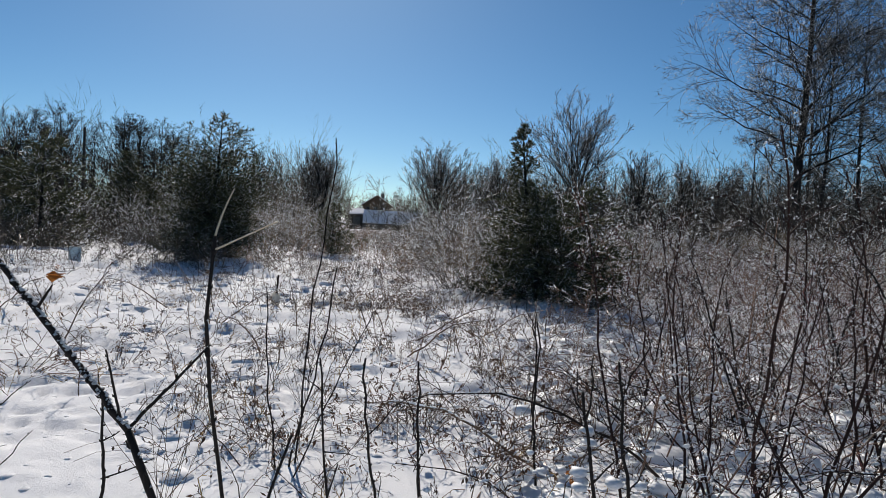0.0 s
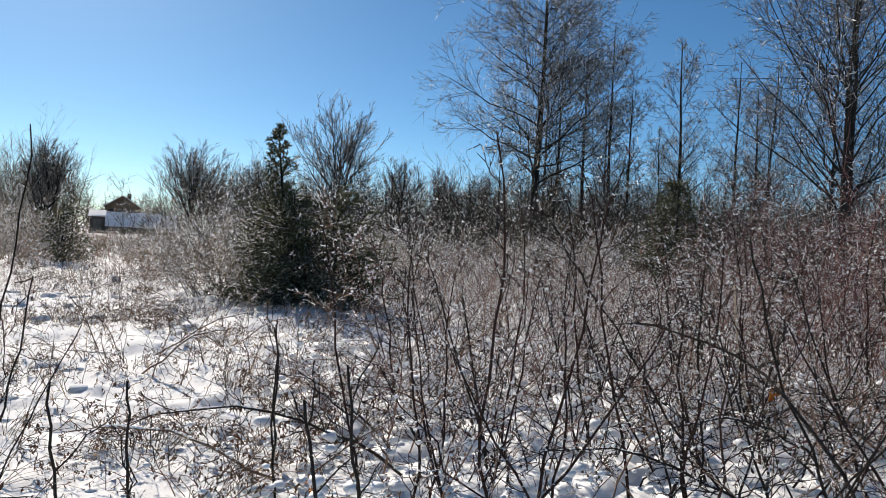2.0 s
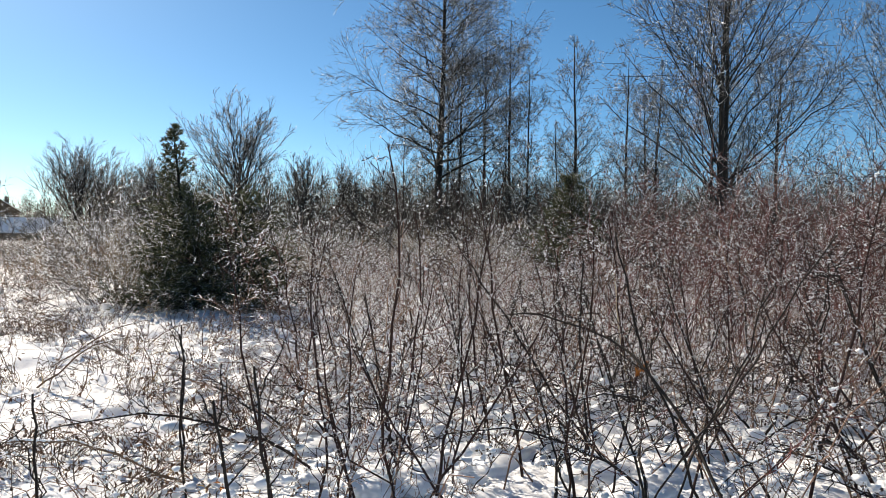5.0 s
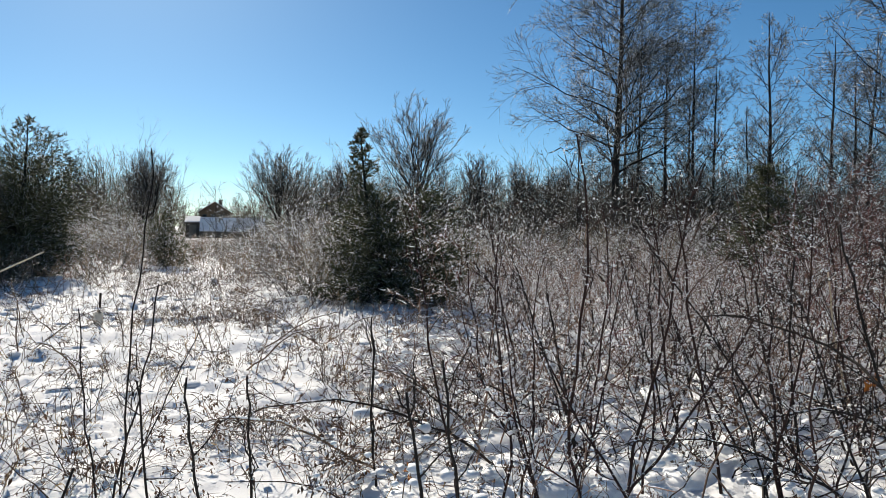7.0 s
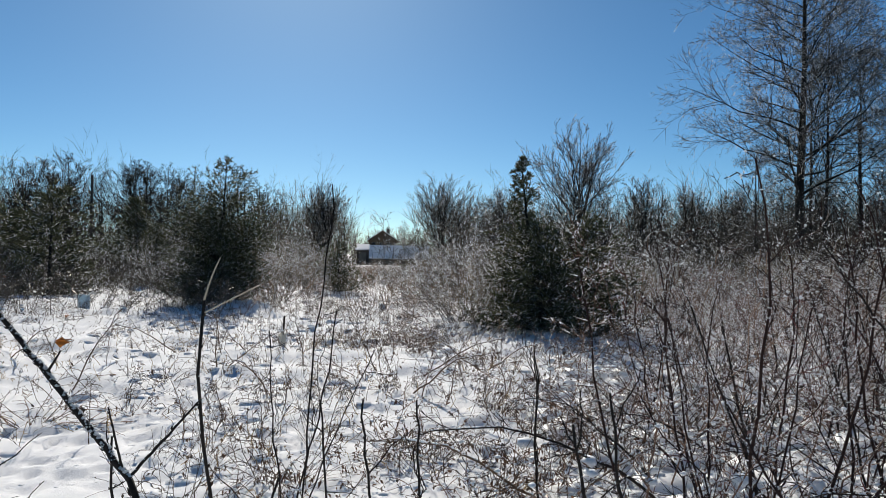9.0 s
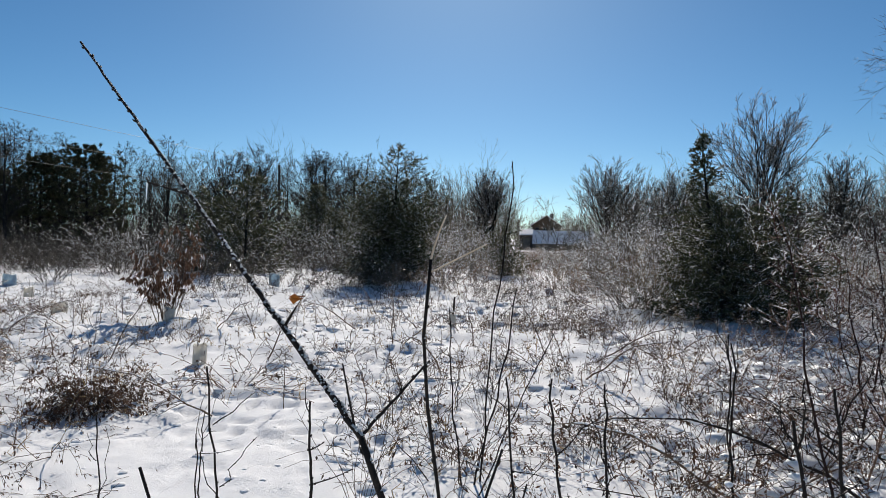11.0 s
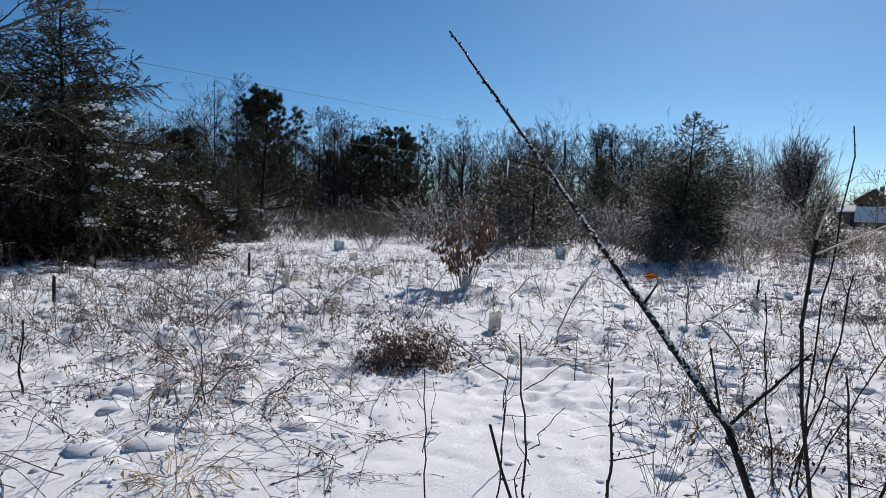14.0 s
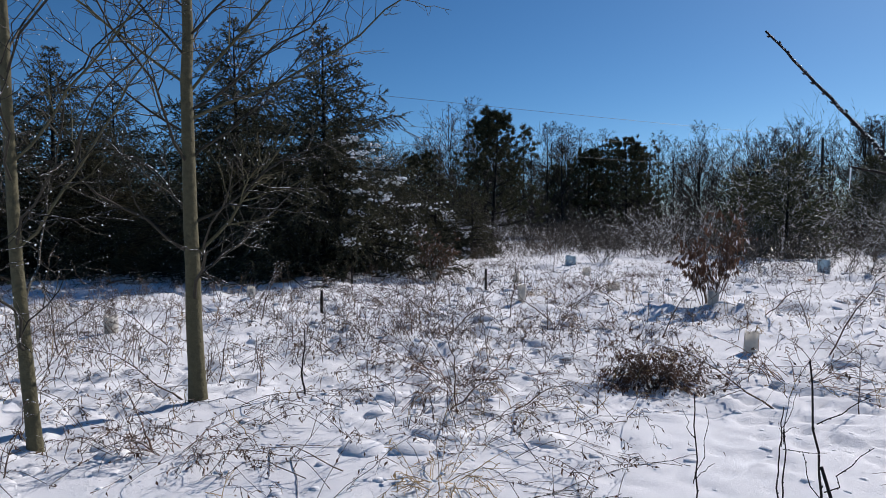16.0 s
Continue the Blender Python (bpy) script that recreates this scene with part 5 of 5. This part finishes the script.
CL = [weed_clump("low tangled clump of dry brown weeds", 0.36, 0.6, 20, (WEED, DEADLEAF), 4),
      weed_clump("arching dry weeds hung with curled leaves", 0.62, 0.8, 16, (WEED, DEADLEAF), 4, -0.7),
      weed_clump("upright dry weed stalks in a bunch", 0.85, 0.5, 14, (WEED, WEED), 2, -0.25),
      weed_clump("sprawling tan grass tuft pressed by snow", 0.35, 0.7, 26, (STRAW, STRAW), 1, -1.0),
      weed_clump("grey-brown weeds bent under snow", 0.5, 0.9, 22, (CANE_TAN, WEED), 3, -0.9, 16)]
used = set()
cr = random.Random(23)
spots = [(-3.2, 2.5, 3), (-7.76, 5.2, 4), (-6.2, 4.2, 0), (-1.2, 5.6, 1), (-0.5, 4.9, 1), (0.1, 4.1, 1), (0.5, 5.2, 1), (0.9, 4.5, 4), (1.4, 5.0, 1), (-0.4, 6.2, 2), (-5.0, 4.0, 4), (-0.9, 4.0, 2), (-2.5, 7.4, 1)]
while len(spots) < 105:
    az = cr.uniform(-90, 22)
    d = math.sqrt(cr.uniform(4.2 ** 2, 22 ** 2))
    x, y = d * math.sin(radians(az)), d * math.cos(radians(az))
    if float(vnoise(x, y, 2.2, 66)) > 0.42 and float(open_snow(x, y)) < 0.3:
        spots.append((x, y, cr.choice((0, 0, 1, 1, 2, 4, 4, 3))))
for x, y, v in spots:
    m = at(x, y, cr.uniform(0, 360), cr.uniform(0.7, 1.25), 0.0)
    if v in used:
        copy_thing(CL[v], m)
    else:
        CL[v].matrix_basis = m
        used.add(v)

ob = weed_clump("arching weeds hung with curled brown leaves and snow", 0.62, 0.85, 26, (WEED, DEADLEAF), 11, -0.8, 14)
plant(ob, [(1.1, 4.9, 0, 1.0, 0.0), (0.6, 5.6, 100, 0.9, 0.0), (2.0, 5.4, 200, 1.05, 0.0), (-0.35, 5.1, 300, 0.8, 0.0), (1.6, 6.6, 40, 1.0, 0.0)])
ob = weed_clump("dark brown heap of matted dead weeds", 0.52, 0.62, 140, (WEED, DEADLEAF), 20, -1.15, 4)
ob.matrix_basis = at(-4.0, 5.75, 30, 1.0, 0.0)
tagged(ob, group="")

# sapling that kept its brown leaves
ob = thing("leafy_sapling", "sapling with withered red-brown leaves still on", "sapling", at(-6.68, 11.0, 0, 1.12, 0.03))
n = 16
a = np.arange(n) * 2.4
root = np.stack([np.cos(a), np.sin(a), np.zeros(n)], axis=1) * rng.uniform(0.02, 0.16, n)[:, None]
P, R = grow(root, np.stack([np.cos(a) * 0.3, np.sin(a) * 0.3, np.ones(n)], axis=1), rng.uniform(0.8, 1.55, n), 0.007, 0.004, 8, -0.06, 0.14)
s = Soup()
tubes(s, P, R, 5)
B, Q = sprout(P, R, 9, 0.25, 1.0, 50, 0.26, 5, 0.0, -0.1, 0.4, 0.6, 0.0025, 0.25)
tubes(s, B, Q, 3)
tagged(part("bush", s, WEED, ob), kind="stuff")
s = Soup()
for k, count in enumerate((1050, 420, 200)):
    i = rng.integers(0, len(B), count)
    C, T, _ = along(B, Q, i, rng.uniform(0.15, 1.0, count))
    leaves(s, C, T * 0.2 + rng.normal(size=C.shape) * 0.35 + np.array([0, 0, -1.0]), rng.uniform(0.05, 0.13, count), rng.uniform(0.008, 0.022, count) * (1, 1, 0.6)[k], k, 0.7)
tagged(part("foliage", s, [DEADLEAF, CANE_TAN, ICE], ob, "", False), kind="stuff")
copy_thing(ob, at(-14.4, 10.6, 120, 0.8, 0.03))

# ---- the iced branch close by ----
branch = thing("iced_branch", "dark bare branch glazed with ice and set with buds", "branch", pose(0, 0, 0))
B0, B1, BT = np.array([0.33, 1.25, 0.0]), np.array([-0.037, 1.282, 1.318]), np.array([-0.576, 1.354, 1.947])


def stem(name, a, b, r0, r1, parent, mat=DARKSTEM, bow=(0, 0, 0), buds=0.0, bud_r=0.004, ice=0, S=14, label="", crook=0.0):
    """A stem from a to b, with buds and beads of ice along it."""
    a, b = np.array(a, float), np.array(b, float)
    q = np.linspace(0, 1, S)[:, None]
    P = a + (b - a) * q + np.array(bow) * (4 * q * (1 - q))
    L = np.linalg.norm(b - a)
    P[1:-1] += rng.normal(size=(S - 2, 3)) * min(0.0030 * L, 0.0006)
    if crook:
        bend = np.cumsum(rng.normal(size=(S, 3)) * np.array([1, 1, 0.2]), axis=0)
        P += (bend - bend[:1] - (bend[-1:] - bend[:1]) * q) * crook * L / S
    R = (r0 + (r1 - r0) * q[:, 0])
    s = Soup()
    tubes(s, P[None], R[None], 7, 0, True)
    if buds:
        k = int(L / buds)
        C, T, rad = along(P[None], R[None], np.zeros(k, int), (np.arange(k) + 0.5) / k)
        side = unit(np.cross(T, rng.normal(size=(k, 3))))
        side = side * np.where(np.arange(k) % 2, 1, -1)[:, None]
        p = C + side * rad[:, None] * 0.6
        tubes(s, np.stack([p, p + side * bud_r + T * bud_r * 0.7, p + side * bud_r * 1.5 + T * bud_r * 2.4], axis=1), np.stack([np.full(k, bud_r * 0.8), np.full(k, bud_r * 0.75), np.full(k, bud_r * 0.1)], axis=1), 5, 0)
    if ice:
        C, T, rad = along(P[None], R[None], np.zeros(ice, int), rng.random(ice))
        side = unit(rng.normal(size=(ice, 3)) * 0.8 + np.array([0.7, 0.1, 0.7]))
        beads(s, C + side * rad[:, None] * 0.9, rng.uniform(0.3, 0.95, ice) * np.maximum(rad, 0.0016), 1)
    return part(name, s, [mat, ICE], parent, label)


stem("lower_branch", B0, B1, 0.0084, 0.0052, branch, buds=0.045, bud_r=0.005, ice=40, S=26, bow=(0.035, 0, 0))
stem("upper_branch", B1, BT, 0.0052, 0.0017, branch, buds=0.024, bud_r=0.0026, ice=700, S=44, bow=(0.004, 0, -0.004))
stem("side_twig", B1 + np.array([0.0, 0, 0.004]), (0.057, 1.32, 1.432), 0.0027, 0.0015, branch, buds=0.022, bud_r=0.0024, ice=20)
stem("spur", B1 + np.array([-0.012, 0, 0.02]), (-0.062, 1.262, 1.432), 0.002, 0.0011, branch, buds=0.018, bud_r=0.002)
stem("spur", (-0.352, 1.325, 1.683), (-0.421, 1.318, 1.702), 0.0022, 0.0016, branch, buds=0.03, bud_r=0.0026, ice=16)
stem("spur", (-0.170, 1.300, 1.476), (-0.150, 1.300, 1.510), 0.0024, 0.0012, branch)
stem("icicle", (-0.421, 1.318, 1.702), (-0.423, 1.318, 1.668), 0.0014, 0.0004, branch, mat=CLUMP, S=4)
leaf_at = np.array([-0.19, 1.36, 1.517])
s = Soup()
leaves(s, leaf_at + rng.normal(size=(4, 3)) * 0.0015, rng.normal(size=(4, 3)) * 0.16 + np.array([0.6, 0.3, -0.05]), rng.uniform(0.016, 0.026, 4), rng.uniform(0.005, 0.008, 4), 0, 0.9)
part("withered_leaf", s, ORANGELEAF, branch, "withered orange leaf", False)

# ---- single stalks near the path ----
def stalk(base, top, r, label, mat=DARKSTEM, bow=(0, 0, 0), twigs=3, buds=0.07):
    x, y = base
    z = spot(x, y, 0.02)
    ob = thing("dead_stalk", label, "dead stalk", pose(x, y, z), "dead stalks")
    tip = np.array(top) - np.array([x, y, z])
    st = stem("stem", (0, 0, 0), tip, r, r * 0.55, ob, mat, bow, buds, r * 0.6, 14, crook=0.10)
    for k in range(twigs):
        q = rng.uniform(0.3, 0.92)
        p = tip * q + np.array(bow) * 4 * q * (1 - q)
        d = rng.normal(size=3) * 0.10 + np.array([0, 0, 0.10])
        stem("twig", p, p + d, r * 0.4, r * 0.2, ob, mat, S=6, buds=0.03, bud_r=r * 0.45, crook=0.3)
    return ob


dark = "dark straight dead stalk with ice beads"
for base, top, r in (((-1.0, 3.51), (-1.0, 3.51, 0.78), 0.0095), ((0.31, 3.13), (0.21, 3.13, 1.04), 0.0078), ((-0.2, 1.56), (-0.5, 1.42, 1.19), 0.0052),
                     ((-1.54, 2.64), (-1.54, 2.64, 0.9), 0.0045), ((-1.78, 3.8), (-1.76, 3.82, 0.59), 0.005), ((-1.03, 2.81), (-1.14, 2.76, 1.09), 0.0062), ((-1.5, 3.25), (-1.48, 3.26, 0.65), 0.005),
                     ((-5.62, 2.76), (-5.61, 2.77, 0.62), 0.010), ((0.51, 3.56), (0.45, 3.56, 0.94), 0.0085), ((1.27, 4.46), (1.22, 4.47, 1.03), 0.0085), ((1.43, 3.15), (1.31, 3.19, 1.05), 0.010),
                     ((1.18, 2.76), (1.04, 2.80, 1.01), 0.010), ((0.08, 3.26), (0.01, 3.25, 1.01), 0.007), ((1.37, 5.08), (1.35, 5.09, 1.0), 0.008), ((-0.05, 3.0), (0.12, 3.05, 0.62), 0.006)):
    stalk(base, top, r, dark)
ob = stalk((0.12, 1.37), (0.05, 1.35, 1.585), 0.0046, "tall dark dead stalk with a pale snapped tip", buds=0.05, twigs=0)
zb = spot(0.12, 1.37, 0.02)
stem("snapped_tip", (-0.07, -0.02, 1.585 - zb), (-0.05, 0.0, 1.655 - zb), 0.0019, 0.0009, ob, PALESTEM, (-0.002, 0, 0), S=8, label="pale broken tip")
stem("side_twig", (-0.069, -0.02, 1.565 - zb), (0.015, 0.0, 1.61 - zb), 0.0014, 0.001, ob, PALESTEM, S=8)
stem("side_twig", (-0.044, -0.013, 1.0 - zb), (0.04, 0.06, 1.27 - zb), 0.0034, 0.002, ob, S=10)
stalk((-0.27, 4.66), (-0.096, 4.66, 2.12), 0.0065, "tall thin dead stalk above the weeds", bow=(0.03, 0, 0), twigs=4)
stalk((-0.3, 4.6), (-0.05, 4.62, 1.3), 0.007, "dark dead stalk among the weeds", twigs=7)
stalk((-0.37, 4.55), (-0.5, 4.7, 1.15), 0.006, "dark dead stalk among the weeds", twigs=7)
stalk((-0.25, 4.4), (0.2, 4.5, 1.05), 0.005, "dark dead stalk among the weeds", twigs=7)
cane = "thick arching bramble cane in the thicket"
for base, top, r, bow in (((3.0, 5.03), (2.79, 5.14, 1.15), 0.011, (0, 0, 0)), ((3.93, 3.74), (3.90, 3.77, 1.5), 0.010, (0, 0, 0)), ((3.72, 2.5), (3.33, 2.92, 1.7), 0.009, (-0.03, 0.04, 0)),
                          ((3.02, 2.4), (3.34, 1.95, 1.45), 0.006, (0.03, 0, 0.05)), ((4.1, 3.7), (3.1, 4.4, 1.75), 0.0085, (-0.1, 0.1, 0.1)), 
                          ((2.95, 2.5), (3.45, 1.73, 1.7), 0.0055, (0, 0, 0.08)), ((2.95, 1.6), (3.29, 3.95, 1.1), 0.010, (0.25, 0, 0.42))):
    stalk(base, top, r, cane, bow=bow, twigs=9)
stalk((5.4, 4.65), (5.28, 4.78, 1.33), 0.011, "pale broken stem among red canes", mat=PALESTEM, twigs=0, buds=0.0)
for az, dist, top, lx, tx in ((17.6, 8.6, 1.75, 0.22, 0.16), (21.6, 8.8, 2.02, 0.10, 0.20), (25.6, 8.0, 1.85, 0.3, 0.10), (31.0, 7.8, 1.88, -0.1, 0.13), (34.0, 8.6, 1.95, 0.18, 0.08)):
    x, y = dist * math.sin(radians(az)), dist * math.cos(radians(az))
    ob = stalk((x, y), (x + lx, y - 0.05, top - 0.1), 0.005, "tall weed with an ice-laden pale tip", CANE_TAN, (-0.06, 0, 0.06), 6, 0.0)
    zb = spot(x, y, 0.02)
    stem("iced_tip", (lx, -0.05, top - 0.1 - zb), (lx + tx * 0.5, -0.08, top - zb - 0.05), 0.003, 0.0015, ob, ICE, (0, 0, 0.02), S=8, label="pale ice-coated tip")
for x, y, z in ((1.42, 4.2, 0.17), (3.5, 2.85, 0.9), (-6.9, 15.2, 0.25)):
    s = Soup()
    leaves(s, np.array([[x, y, z]]) + rng.normal(size=(9, 3)) * 0.02, rng.normal(size=(9, 3)) + np.array([0, 0, -0.3]), rng.uniform(0.03, 0.06, 9), rng.uniform(0.008, 0.016, 9), 0, 0.6)
    tubes(s, [[[x, y, spot(x, y, 0.02)], [x + 0.01, y, z * 0.6], [x, y, z + 0.02]]], [[0.003, 0.003, 0.002]], 4, 1)
    single("withered_leaves", s, [ORANGELEAF, WEED], "few yellow-orange leaves on a dry stem", "dead leaves", smooth=False)
